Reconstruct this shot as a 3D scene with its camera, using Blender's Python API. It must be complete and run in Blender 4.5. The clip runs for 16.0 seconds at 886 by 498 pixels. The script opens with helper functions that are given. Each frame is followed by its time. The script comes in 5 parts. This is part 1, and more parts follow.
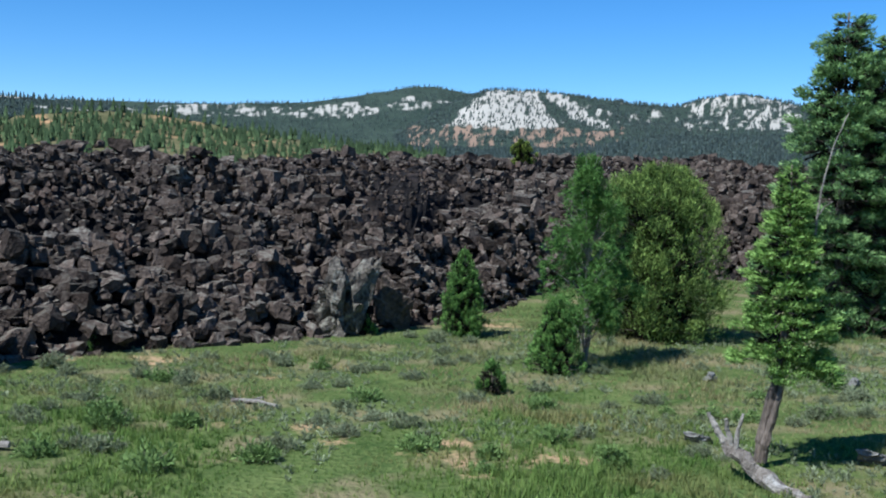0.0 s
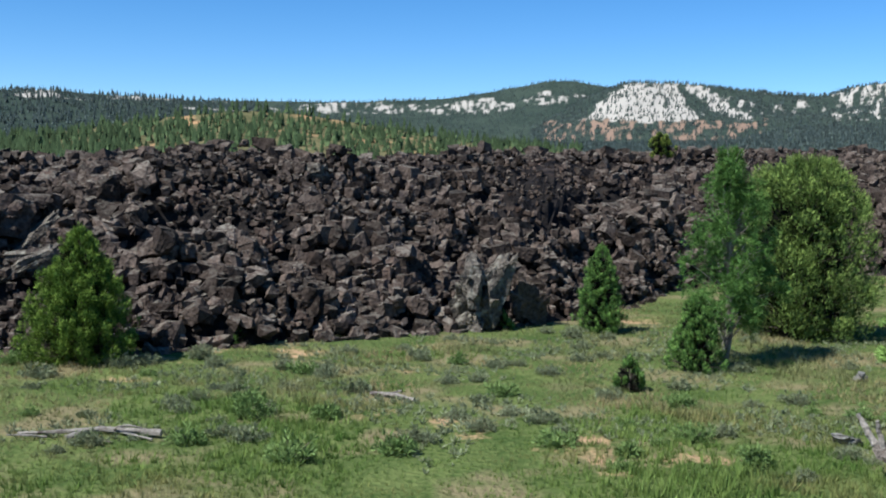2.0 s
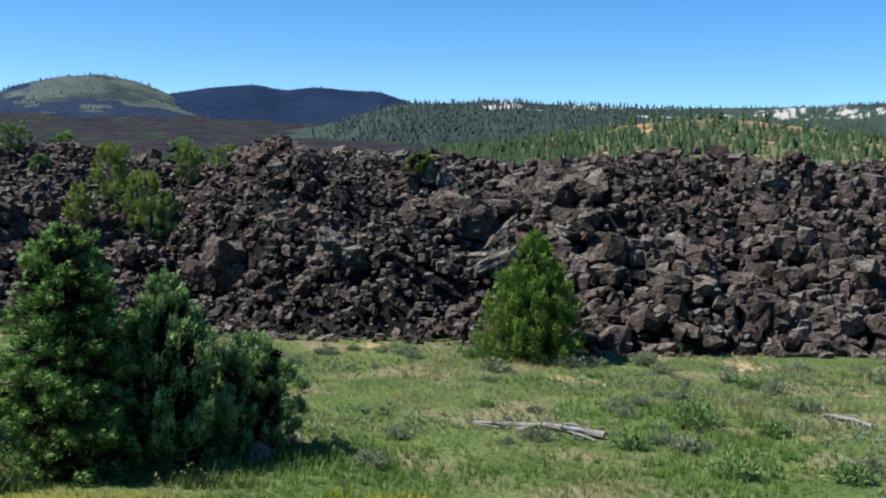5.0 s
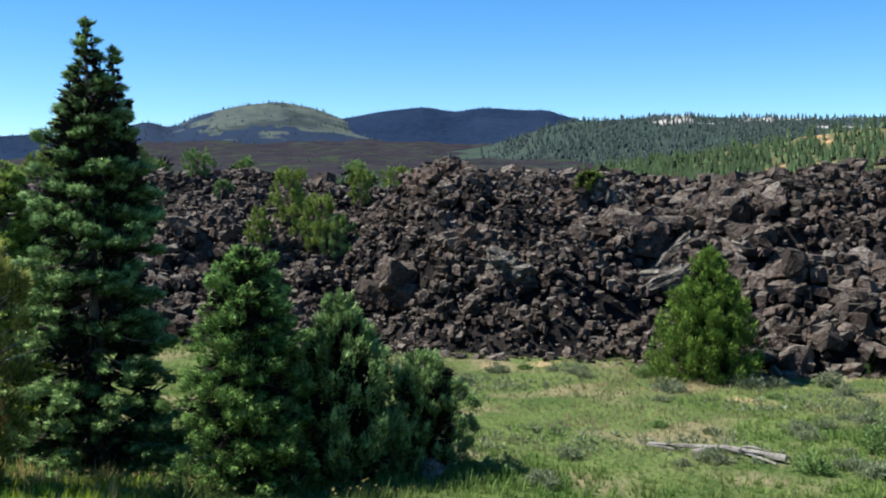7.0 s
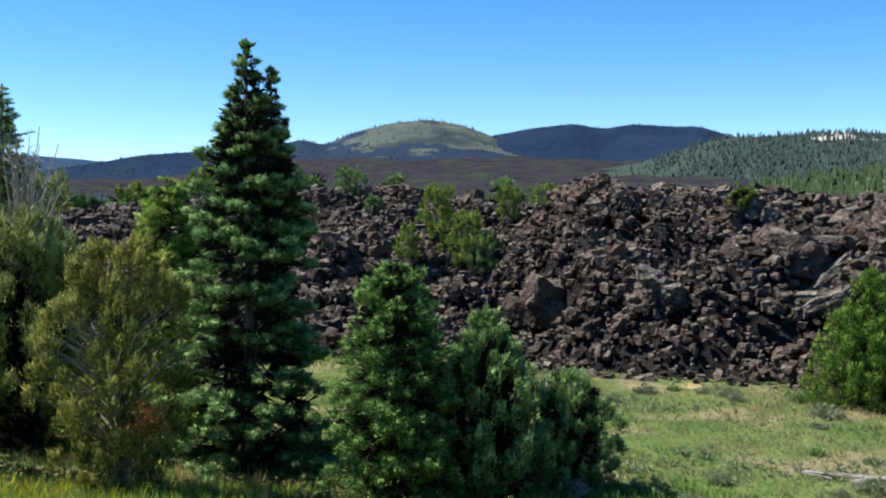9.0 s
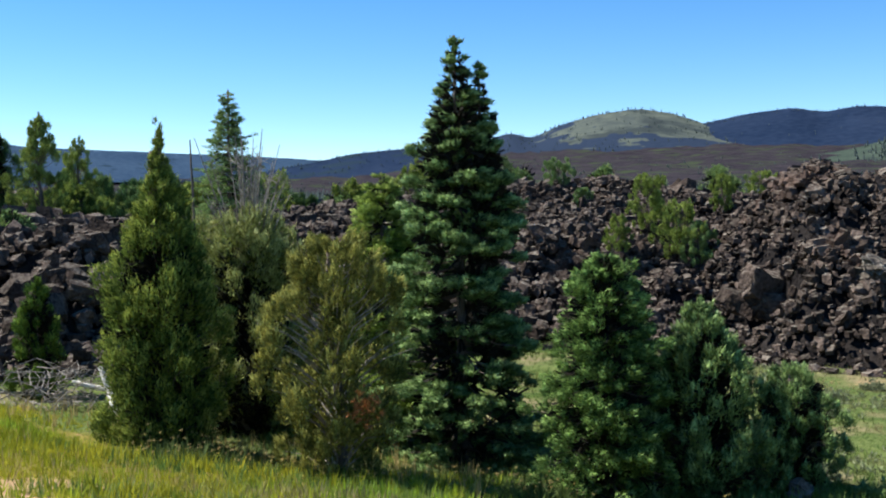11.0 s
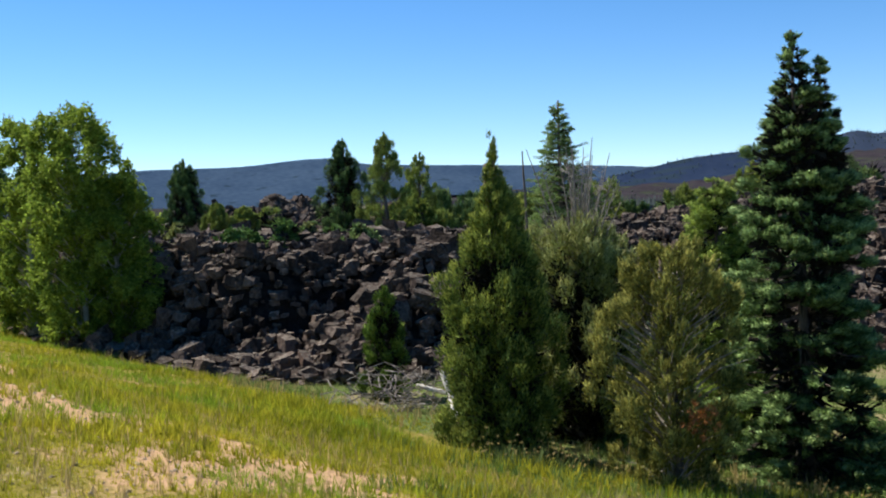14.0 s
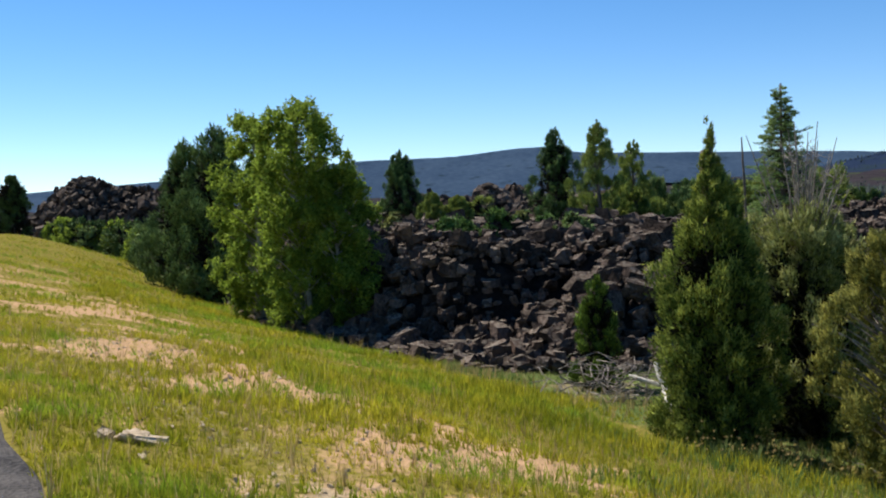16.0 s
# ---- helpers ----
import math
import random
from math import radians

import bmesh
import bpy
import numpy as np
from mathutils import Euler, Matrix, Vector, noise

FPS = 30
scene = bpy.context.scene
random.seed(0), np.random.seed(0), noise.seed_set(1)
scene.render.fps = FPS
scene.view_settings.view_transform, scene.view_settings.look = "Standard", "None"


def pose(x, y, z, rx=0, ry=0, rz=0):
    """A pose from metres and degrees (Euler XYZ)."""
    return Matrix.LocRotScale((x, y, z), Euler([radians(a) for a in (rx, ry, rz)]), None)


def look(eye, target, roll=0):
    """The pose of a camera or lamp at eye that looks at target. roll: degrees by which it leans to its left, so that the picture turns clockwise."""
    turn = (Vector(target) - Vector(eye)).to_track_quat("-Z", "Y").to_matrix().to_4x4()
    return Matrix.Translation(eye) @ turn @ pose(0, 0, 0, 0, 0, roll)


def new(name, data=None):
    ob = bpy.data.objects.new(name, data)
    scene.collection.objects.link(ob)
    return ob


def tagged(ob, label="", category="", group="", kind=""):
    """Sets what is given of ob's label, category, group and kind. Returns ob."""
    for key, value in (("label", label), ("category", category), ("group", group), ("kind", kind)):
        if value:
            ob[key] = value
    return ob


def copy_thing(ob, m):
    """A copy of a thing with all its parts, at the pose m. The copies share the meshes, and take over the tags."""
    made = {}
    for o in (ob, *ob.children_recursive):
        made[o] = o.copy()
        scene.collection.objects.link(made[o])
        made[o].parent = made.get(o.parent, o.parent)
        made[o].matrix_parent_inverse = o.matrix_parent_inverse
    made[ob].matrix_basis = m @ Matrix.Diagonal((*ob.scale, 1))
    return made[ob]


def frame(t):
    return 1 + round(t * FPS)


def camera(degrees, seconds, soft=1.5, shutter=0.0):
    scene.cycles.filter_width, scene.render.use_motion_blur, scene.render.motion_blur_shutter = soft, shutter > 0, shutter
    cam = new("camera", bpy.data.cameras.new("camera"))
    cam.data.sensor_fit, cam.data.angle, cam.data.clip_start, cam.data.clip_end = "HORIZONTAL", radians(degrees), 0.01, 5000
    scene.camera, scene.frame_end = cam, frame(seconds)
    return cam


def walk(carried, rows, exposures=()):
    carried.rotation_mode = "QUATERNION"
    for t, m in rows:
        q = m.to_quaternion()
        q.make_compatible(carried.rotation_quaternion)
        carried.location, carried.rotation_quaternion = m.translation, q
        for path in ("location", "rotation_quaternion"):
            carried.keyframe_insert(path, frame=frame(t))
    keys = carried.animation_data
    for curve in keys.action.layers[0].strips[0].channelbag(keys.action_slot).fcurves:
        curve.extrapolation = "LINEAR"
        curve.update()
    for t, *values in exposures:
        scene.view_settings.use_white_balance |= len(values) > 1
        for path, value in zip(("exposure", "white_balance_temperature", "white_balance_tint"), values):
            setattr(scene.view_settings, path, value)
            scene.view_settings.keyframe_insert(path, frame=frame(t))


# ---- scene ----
cam = camera(44.70, 16.0, soft=2.0)
# seconds, yaw, pitch, roll: the camera turns where it stands, 1.6 m above the road
EYE = 4.0
ROWS = [
    (0.0, -0.03, -3.17, 1.27),
    (0.5, 0.44, -3.36, 1.34),
    (1.0, 1.73, -3.46, 1.01),
    (1.5, 3.69, -3.38, 0.65),
    (2.0, 7.19, -3.54, 0.74),
    (2.5, 12.04, -3.34, 0.76),
    (3.0, 17.07, -3.10, 0.77),
    (3.5, 19.92, -2.88, 0.61),
    (4.0, 23.89, -3.03, 1.05),
    (6.5, 37.54, -3.21, 0.27),
    (7.0, 39.72, -2.64, 0.09),
    (7.5, 42.46, -2.04, -0.27),
    (8.0, 43.91, -1.95, -0.05),
    (10.5, 55.68, -1.86, -0.01),
    (11.0, 58.62, -2.16, -0.61),
    (11.5, 61.77, -2.30, -1.00),
    (12.0, 65.14, -2.21, -1.36),
    (12.5, 67.79, -1.89, -1.30),
    (13.0, 70.34, -1.69, -1.38),
    (13.5, 73.22, -1.38, -1.65),
    (14.0, 76.08, -1.35, -1.98),
    (14.5, 80.04, -1.26, -2.20),
    (15.0, 83.61, -1.51, -2.29),
    (15.5, 85.80, -1.41, -2.18),
    (16.0, 87.34, -1.56, -2.01),
]
walk(cam, [(t, pose(0, 0, EYE, 90 + p, -r, y)) for t, y, p, r in ROWS],
     exposures=[(0.0, 0.44, 5480, 6), (2.0, 0.5, 5900, 8), (4.0, 0.55, 5900, 8), (7.0, 0.84, 6100, 7), (11.0, 0.91, 6400, 10), (13.0, 0.84, 6650, 12), (16.0, 0.60, 6850, 14)])

# ---------------------------------------------------------------- light
SUN_AZ, SUN_EL = 132.0, 53.0          # degrees anticlockwise from +y, and above the horizon
world = bpy.data.worlds.new("sky")
scene.world = world
world.use_nodes = True
wn, wl = world.node_tree.nodes, world.node_tree.links
sky = wn.new("ShaderNodeTexSky")
sky.sky_type, sky.sun_disc = "NISHITA", False
sky.sun_elevation, sky.sun_rotation = radians(SUN_EL), radians(-SUN_AZ)
sky.altitude, sky.air_density, sky.dust_density, sky.ozone_density = 2400.0, 0.9, 0.0, 2.0
deep = wn.new("ShaderNodeHueSaturation")
deep.inputs["Saturation"].default_value = 1.31
wl.new(sky.outputs["Color"], deep.inputs["Color"])
wl.new(deep.outputs["Color"], wn["Background"].inputs["Color"])
wn["Background"].inputs["Strength"].default_value = 0.104
sun = new("sun", bpy.data.lights.new("sun", "SUN"))
sun.data.energy, sun.data.angle, sun.data.color = 5.0, radians(0.55), (1.0, 0.95, 0.87)
sa, se = radians(SUN_AZ), radians(SUN_EL)
sun.matrix_world = look((-math.sin(sa) * math.cos(se) * 60, math.cos(sa) * math.cos(se) * 60, math.sin(se) * 60), (0, 0, 0))

# ---------------------------------------------------------------- materials


def surface(name, dark, light, scale=6.0, fine=60.0, rough=0.9, bump=0.3, third=None, third_scale=1.5, third_at=0.6, island=0.0, per_object=0.0, translucent=0.0, streak=None, up=None, masks=(), relief=None, gloss=0.25):
    """Two noises mixed between two colours, a third colour in patches, grain as bump; island and per_object vary the value."""
    m = bpy.data.materials.new(name)
    m.use_nodes = True
    n, l = m.node_tree.nodes, m.node_tree.links
    b = n["Principled BSDF"]
    b.inputs["Roughness"].default_value = rough
    b.inputs["Specular IOR Level"].default_value = gloss
    pos = n.new("ShaderNodeNewGeometry")
    vec = pos.outputs["Position"]
    if streak:
        mp = n.new("ShaderNodeMapping")
        mp.inputs["Scale"].default_value = streak
        l.new(vec, mp.inputs["Vector"])
        vec = mp.outputs["Vector"]

    def noise_at(s, detail=4.0):
        t = n.new("ShaderNodeTexNoise")
        t.inputs["Scale"].default_value, t.inputs["Detail"].default_value = s, detail
        l.new(vec, t.inputs["Vector"])
        return t.outputs["Fac"]

    def ramp(src, lo, hi):
        r = n.new("ShaderNodeMapRange")
        r.inputs["From Min"].default_value, r.inputs["From Max"].default_value = lo, hi
        l.new(src, r.inputs["Value"])
        return r.outputs["Result"]

    def mix(f, a, c):
        x = n.new("ShaderNodeMix")
        x.data_type = "RGBA"
        for sock, v in ((x.inputs["Factor"], f), (x.inputs[6], a), (x.inputs[7], c)):
            if isinstance(v, (tuple, float)):
                sock.default_value = v if isinstance(v, float) else (*v, 1.0)
            else:
                l.new(v, sock)
        return x.outputs[2]

    big, small = noise_at(scale), noise_at(fine, 6.0)
    both = n.new("ShaderNodeMath")
    both.operation = "ADD"
    l.new(big, both.inputs[0]), l.new(small, both.inputs[1])
    col = mix(ramp(both.outputs[0], 0.7, 1.3), dark, light)
    if third:
        col = mix(ramp(noise_at(third_scale, 5.0), third_at, third_at + 0.12), col, third)
    for attr, tint in masks:
        at = n.new("ShaderNodeAttribute")
        at.attribute_name = attr
        soft = n.new("ShaderNodeMath")
        soft.operation = "MULTIPLY_ADD"
        l.new(small, soft.inputs[0])
        soft.inputs[1].default_value = 0.9
        l.new(at.outputs["Fac"], soft.inputs[2])
        col = mix(ramp(soft.outputs[0], 0.75, 1.15), col, tint)
    # faces that point up take this tint, broken by the fine noise
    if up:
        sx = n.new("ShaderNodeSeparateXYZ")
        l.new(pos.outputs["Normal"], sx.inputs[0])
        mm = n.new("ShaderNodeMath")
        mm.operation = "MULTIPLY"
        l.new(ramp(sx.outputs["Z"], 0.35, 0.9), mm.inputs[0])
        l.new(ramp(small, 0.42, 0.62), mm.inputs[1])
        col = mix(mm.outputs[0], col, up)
    src = None
    if island:
        src, amount = pos.outputs["Random Per Island"], island
    elif per_object:
        src, amount = n.new("ShaderNodeObjectInfo").outputs["Random"], per_object
    if src:
        hsv = n.new("ShaderNodeHueSaturation")
        rr = n.new("ShaderNodeMapRange")
        rr.inputs["To Min"].default_value, rr.inputs["To Max"].default_value = 1.0 - amount, 1.0 + amount
        l.new(src, rr.inputs["Value"])
        l.new(rr.outputs["Result"], hsv.inputs["Value"])
        l.new(col, hsv.inputs["Color"])
        col = hsv.outputs["Color"]
    l.new(col, b.inputs["Base Color"])
    if bump:
        bp = n.new("ShaderNodeBump")
        bp.inputs["Strength"].default_value, bp.inputs["Distance"].default_value = bump, relief or 0.6 / fine
        l.new(small, bp.inputs["Height"])
        l.new(bp.outputs["Normal"], b.inputs["Normal"])
    if translucent:
        tr, mx = n.new("ShaderNodeBsdfTranslucent"), n.new("ShaderNodeMixShader")
        l.new(col, tr.inputs["Color"])
        mx.inputs[0].default_value = translucent
        l.new(b.outputs[0], mx.inputs[1]), l.new(tr.outputs[0], mx.inputs[2])
        l.new(mx.outputs[0], n["Material Output"].inputs["Surface"])
    return m


M_MEADOW = surface("meadow_soil", (0.05, 0.085, 0.024), (0.15, 0.18, 0.06), 0.7, 9.0, 0.95, 0.8, (0.21, 0.18, 0.095), 0.5, 0.52, masks=(("verge", (0.19, 0.165, 0.04)), ("soil", (0.43, 0.285, 0.16)), ("gravel", (0.36, 0.29, 0.19))), relief=0.12, gloss=0.0)
M_ASPHALT = surface("asphalt", (0.025, 0.025, 0.026), (0.13, 0.122, 0.112), 3.0, 28.0, 0.95, 1.0, gloss=0.1)
M_PLAIN = surface("lava_plain", (0.016, 0.015, 0.02), (0.045, 0.04, 0.046), 0.03, 0.3, 0.95, 0.6, (0.04, 0.055, 0.03), 0.02, 0.54, gloss=0.0)
# bed under the blocks, near-black to paint deep shade into their gaps
M_LAVA = surface("shade_dark_clinker", (0.007, 0.006, 0.006), (0.026, 0.022, 0.02), 1.6, 9.0, 0.95, 1.0, (0.05, 0.038, 0.032), 0.5, 0.6, gloss=0.08)
# up: pale lichen on upward faces, raised to paint in brighter sunlit tops
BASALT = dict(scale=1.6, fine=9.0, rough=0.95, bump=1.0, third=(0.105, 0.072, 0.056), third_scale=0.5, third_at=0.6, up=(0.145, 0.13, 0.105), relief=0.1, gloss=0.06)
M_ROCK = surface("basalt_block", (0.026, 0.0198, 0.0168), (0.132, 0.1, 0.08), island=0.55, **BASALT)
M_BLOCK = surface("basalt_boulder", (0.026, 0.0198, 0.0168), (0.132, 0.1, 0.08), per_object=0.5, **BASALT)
M_LICHEN = surface("lichened_basalt", (0.04, 0.034, 0.029), (0.2, 0.172, 0.138), 3.5, 11.0, 0.95, 1.0, (0.27, 0.25, 0.2), 4.5, 0.53, relief=0.14, gloss=0.08)
M_STONE = surface("pale_stone", (0.3, 0.235, 0.15), (0.55, 0.45, 0.32), 6.0, 40.0, 0.9, 0.6, island=0.3)
LIME, RED = (0.4, 0.37, 0.32), (0.24, 0.165, 0.12)
M_GREYSTONE = surface("grey_stone", (0.1, 0.095, 0.085), (0.25, 0.235, 0.21), 6.0, 40.0, 0.95, 0.8, (0.34, 0.33, 0.29), 5.0, 0.58, gloss=0.1)
M_FOREST = surface("forest_floor", (0.028, 0.042, 0.035), (0.055, 0.074, 0.057), 0.01, 0.08, 0.95, 0.0, masks=(("cover_1", LIME), ("cover_2", RED)), gloss=0.0)
M_WOODED = surface("wooded_rise", (0.028, 0.042, 0.035), (0.055, 0.074, 0.057), 0.01, 0.08, 0.95, 0.0, masks=(("cover_1", RED),), gloss=0.0)
M_OCHRE = surface("ochre_knoll", (0.07, 0.075, 0.036), (0.19, 0.165, 0.085), 0.04, 0.3, 0.95, 0.4, (0.42, 0.25, 0.13), 0.035, 0.57, gloss=0.0)
# skyline cones and mesa: the blue of distance haze is mixed into these colours
M_CONE = surface("hazed_cinder_cone", (0.011, 0.021, 0.045), (0.021, 0.034, 0.064), 0.004, 0.05, 0.95, 0.3, masks=(("cover_1", (0.018, 0.031, 0.046)),), gloss=0.0)
M_GRASSCONE = surface("hazed_grassy_cone", (0.052, 0.064, 0.064), (0.098, 0.114, 0.092), 0.005, 0.035, 0.95, 0.3, (0.04, 0.05, 0.05), 0.007, 0.52, masks=(("cover_1", (0.024, 0.036, 0.06)),), gloss=0.0)
M_MESA = surface("hazed_mesa_slope", (0.025, 0.048, 0.086), (0.042, 0.072, 0.114), 0.004, 0.05, 0.95, 0.2, (0.018, 0.035, 0.05), 0.02, 0.6, gloss=0.0)
M_BARK = surface("bark", (0.06, 0.045, 0.035), (0.2, 0.16, 0.13), 8.0, 40.0, 0.95, 0.8, streak=(1, 1, 0.2))
M_GREYWOOD = surface("weathered_wood", (0.13, 0.11, 0.093), (0.36, 0.325, 0.28), 7.0, 45.0, 0.9, 0.8, (0.08, 0.06, 0.05), 4.0, 0.58)
M_BLEACHED = surface("bleached_wood", (0.42, 0.39, 0.34), (0.72, 0.69, 0.62), 7.0, 45.0, 0.85, 0.6, (0.25, 0.21, 0.17), 4.0, 0.62)
M_SNAG = surface("snag_wood", (0.1, 0.08, 0.065), (0.3, 0.26, 0.22), 9.0, 30.0, 0.95, 1.0, (0.45, 0.42, 0.38), 3.0, 0.58, relief=0.05)
M_PALEBARK = surface("aspen_bark", (0.2, 0.21, 0.17), (0.42, 0.42, 0.35), 6.0, 30.0, 0.8, 0.4, (0.05, 0.05, 0.045), 5.0, 0.66)


# tip: paler new growth, contrast raised to paint lit clumps over dark gaps
def leaf(name, dark, light, isl=0.35, tr=0.15, size=2.0, third=None, third_scale=0.35, third_at=0.5, tip=None):
    return surface(name, dark, light, size, size * 6, 0.75, 0.0, third, third_scale, third_at, island=isl, translucent=tr, gloss=0.08, masks=(("fresh", tip),) if tip else ())


# near-black: the shade inside crowns is put into this twig colour
M_SHADETWIG = surface("shade_dark_twigs", (0.007, 0.007, 0.004), (0.024, 0.02, 0.012), 6.0, 30.0, 0.95, 0.0)
M_FIR = leaf("fir_needles", (0.028, 0.06, 0.016), (0.15, 0.25, 0.065), 0.4, 0.2, 3.0, tip=(0.28, 0.42, 0.12))
M_SPRUCE = leaf("blue_spruce_needles", (0.03, 0.062, 0.022), (0.2, 0.315, 0.11), 0.4, 0.24, 4.5, tip=(0.37, 0.51, 0.2))
M_YELLOWFIR = leaf("yellow_fir_needles", (0.1, 0.16, 0.03), (0.31, 0.41, 0.09), 0.4, 0.2, 3.0, tip=(0.42, 0.52, 0.13))
M_DARKFIR = leaf("dark_fir_needles", (0.035, 0.07, 0.022), (0.13, 0.2, 0.06), 0.4, 0.08, tip=(0.19, 0.28, 0.09))
M_TALLFIR = leaf("tall_fir_needles", (0.06, 0.115, 0.045), (0.21, 0.33, 0.12), 0.4, 0.12, 3.0, tip=(0.26, 0.39, 0.14))
M_BRIGHTFIR = leaf("bright_fir_needles", (0.06, 0.125, 0.025), (0.24, 0.37, 0.09), 0.4, 0.15, 3.0, tip=(0.32, 0.47, 0.13))
M_JUN = leaf("juniper_leaves", (0.035, 0.065, 0.012), (0.2, 0.26, 0.052), 0.4, 0.24, 3.0, tip=(0.34, 0.39, 0.08))
M_JUNG = leaf("green_juniper_leaves", (0.04, 0.095, 0.022), (0.16, 0.28, 0.07), 0.4, 0.24, 3.0, tip=(0.24, 0.39, 0.1))
M_OLIVE = leaf("olive_juniper_leaves", (0.06, 0.075, 0.016), (0.29, 0.29, 0.075), 0.45, 0.26, 3.0, tip=(0.4, 0.385, 0.1))
M_MIDJUN = leaf("dense_juniper_leaves", (0.035, 0.075, 0.012), (0.16, 0.24, 0.04), 0.4, 0.1, 3.0, tip=(0.21, 0.3, 0.055))
M_BROADJUN = leaf("broad_juniper_leaves", (0.044, 0.082, 0.02), (0.17, 0.235, 0.058), 0.4, 0.1, 3.0, tip=(0.225, 0.305, 0.075))
M_PALE = leaf("pale_juniper_leaves", (0.11, 0.135, 0.035), (0.38, 0.41, 0.14), 0.4, 0.15, 3.0, tip=(0.46, 0.48, 0.19))
M_GREYJUN = leaf("grey_green_juniper_leaves", (0.045, 0.085, 0.028), (0.21, 0.3, 0.1), 0.4, 0.24, 3.0, tip=(0.33, 0.45, 0.165))
M_RUST = leaf("dead_needles", (0.24, 0.1, 0.035), (0.44, 0.2, 0.07))
M_PINE = leaf("pine_needles", (0.1, 0.15, 0.03), (0.35, 0.42, 0.1), 0.4, 0.25)
M_PALEPINE = leaf("pale_pine_needles", (0.1, 0.17, 0.05), (0.29, 0.4, 0.15), 0.35, 0.25)
M_ASPEN = leaf("aspen_leaves", (0.1, 0.17, 0.02), (0.31, 0.41, 0.065), 0.4, 0.5)
M_SAGE = leaf("sage_leaves", (0.13, 0.155, 0.08), (0.29, 0.315, 0.185))
M_BRUSH = leaf("brush_leaves", (0.1, 0.165, 0.05), (0.24, 0.33, 0.11))
M_GRASS = leaf("meadow_grass", (0.08, 0.15, 0.03), (0.25, 0.325, 0.09), 0.35, 0.35, 0.45, (0.27, 0.25, 0.1), 0.3, 0.5)
M_PALEGRASS = leaf("pale_meadow_grass", (0.14, 0.165, 0.06), (0.34, 0.335, 0.15), 0.35, 0.35, 0.45, (0.36, 0.3, 0.15), 0.4, 0.5)
M_WEED = leaf("weed_leaves", (0.035, 0.06, 0.016), (0.13, 0.17, 0.05), 0.4, 0.15)
M_DRYGRASS = leaf("verge_grass", (0.17, 0.21, 0.014), (0.47, 0.43, 0.04), 0.35, 0.4, 0.6, (0.22, 0.33, 0.03), 0.4, 0.5)
M_STRAW = leaf("straw", (0.34, 0.26, 0.09), (0.56, 0.44, 0.2), 0.4, 0.3)
# far trees: greens paled and blued to put distance haze into the colour
M_FARTREE = leaf("hazed_conifers", (0.04, 0.056, 0.052), (0.08, 0.1, 0.086), 0.4, 0.0)
M_KNOLLPINE = leaf("knoll_pine_needles", (0.036, 0.063, 0.028), (0.1, 0.135, 0.056), 0.4, 0.0)

# ---------------------------------------------------------------- building helpers
rng = np.random.default_rng(7)


def mesh_of(name, verts, faces, mats, smooth=False, index=None):
    """A mesh from arrays; faces all of one length."""
    verts, faces = np.asarray(verts, np.float32), np.asarray(faces, np.int32)
    me = bpy.data.meshes.new(name)
    k = faces.shape[1]
    me.vertices.add(len(verts)), me.loops.add(faces.size), me.polygons.add(len(faces))
    me.vertices.foreach_set("co", verts.ravel())
    me.loops.foreach_set("vertex_index", faces.ravel())
    me.polygons.foreach_set("loop_start", np.arange(0, faces.size, k, dtype=np.int32))
    for m in mats if isinstance(mats, (list, tuple)) else [mats]:
        me.materials.append(m)
    if index is not None:
        me.polygons.foreach_set("material_index", np.asarray(index, np.int32))
    me.update(calc_edges=True)
    me.shade_smooth() if smooth else me.shade_flat()
    return me


def thing(name, label, category, at=(0, 0, 0), turn=0.0, group="", kind=""):
    e = new(name)
    e.empty_display_size = 0.2
    e.matrix_basis = pose(*at, 0, 0, turn)
    return tagged(e, label, category, group, kind)


def part(name, me, parent, label="", kind=""):
    ob = new(name, me)
    ob.parent = parent
    return tagged(ob, label, kind=kind)


def polar(az, r):
    a = np.radians(az)
    return -r * np.sin(a), r * np.cos(a)


def fbm(x, y, z=0.0, octaves=3):
    return noise.fractal(Vector((x, y, z)), 1.0, 2.0, octaves)


def frames_along(dirs):
    """Rotation matrices whose z axis follows dirs, with a random turn."""
    d = dirs / np.linalg.norm(dirs, axis=1, keepdims=True)
    ref = rng.normal(size=d.shape)
    x = np.cross(ref, d)
    x /= np.linalg.norm(x, axis=1, keepdims=True) + 1e-9
    return np.stack([x, np.cross(d, x), d], axis=2)


def scatter(template, pos, rot, scale):
    """Copies of a (verts, faces) template as one array pair."""
    tv, tf = template
    pos, scale = np.asarray(pos, float), np.asarray(scale, float)
    if scale.ndim == 1:
        scale = scale[:, None]
    v = np.einsum("nij,nkj->nki", rot, tv[None] * scale[:, None, :]) + pos[:, None, :]
    f = tf[None] + (np.arange(len(pos)) * len(tv))[:, None, None]
    return v.reshape(-1, 3), f.reshape(-1, tf.shape[1])


def join(pairs):
    vs, fs, k = [], [], 0
    for v, f in pairs:
        vs.append(v), fs.append(f + k)
        k += len(v)
    return np.concatenate(vs), np.concatenate(fs)


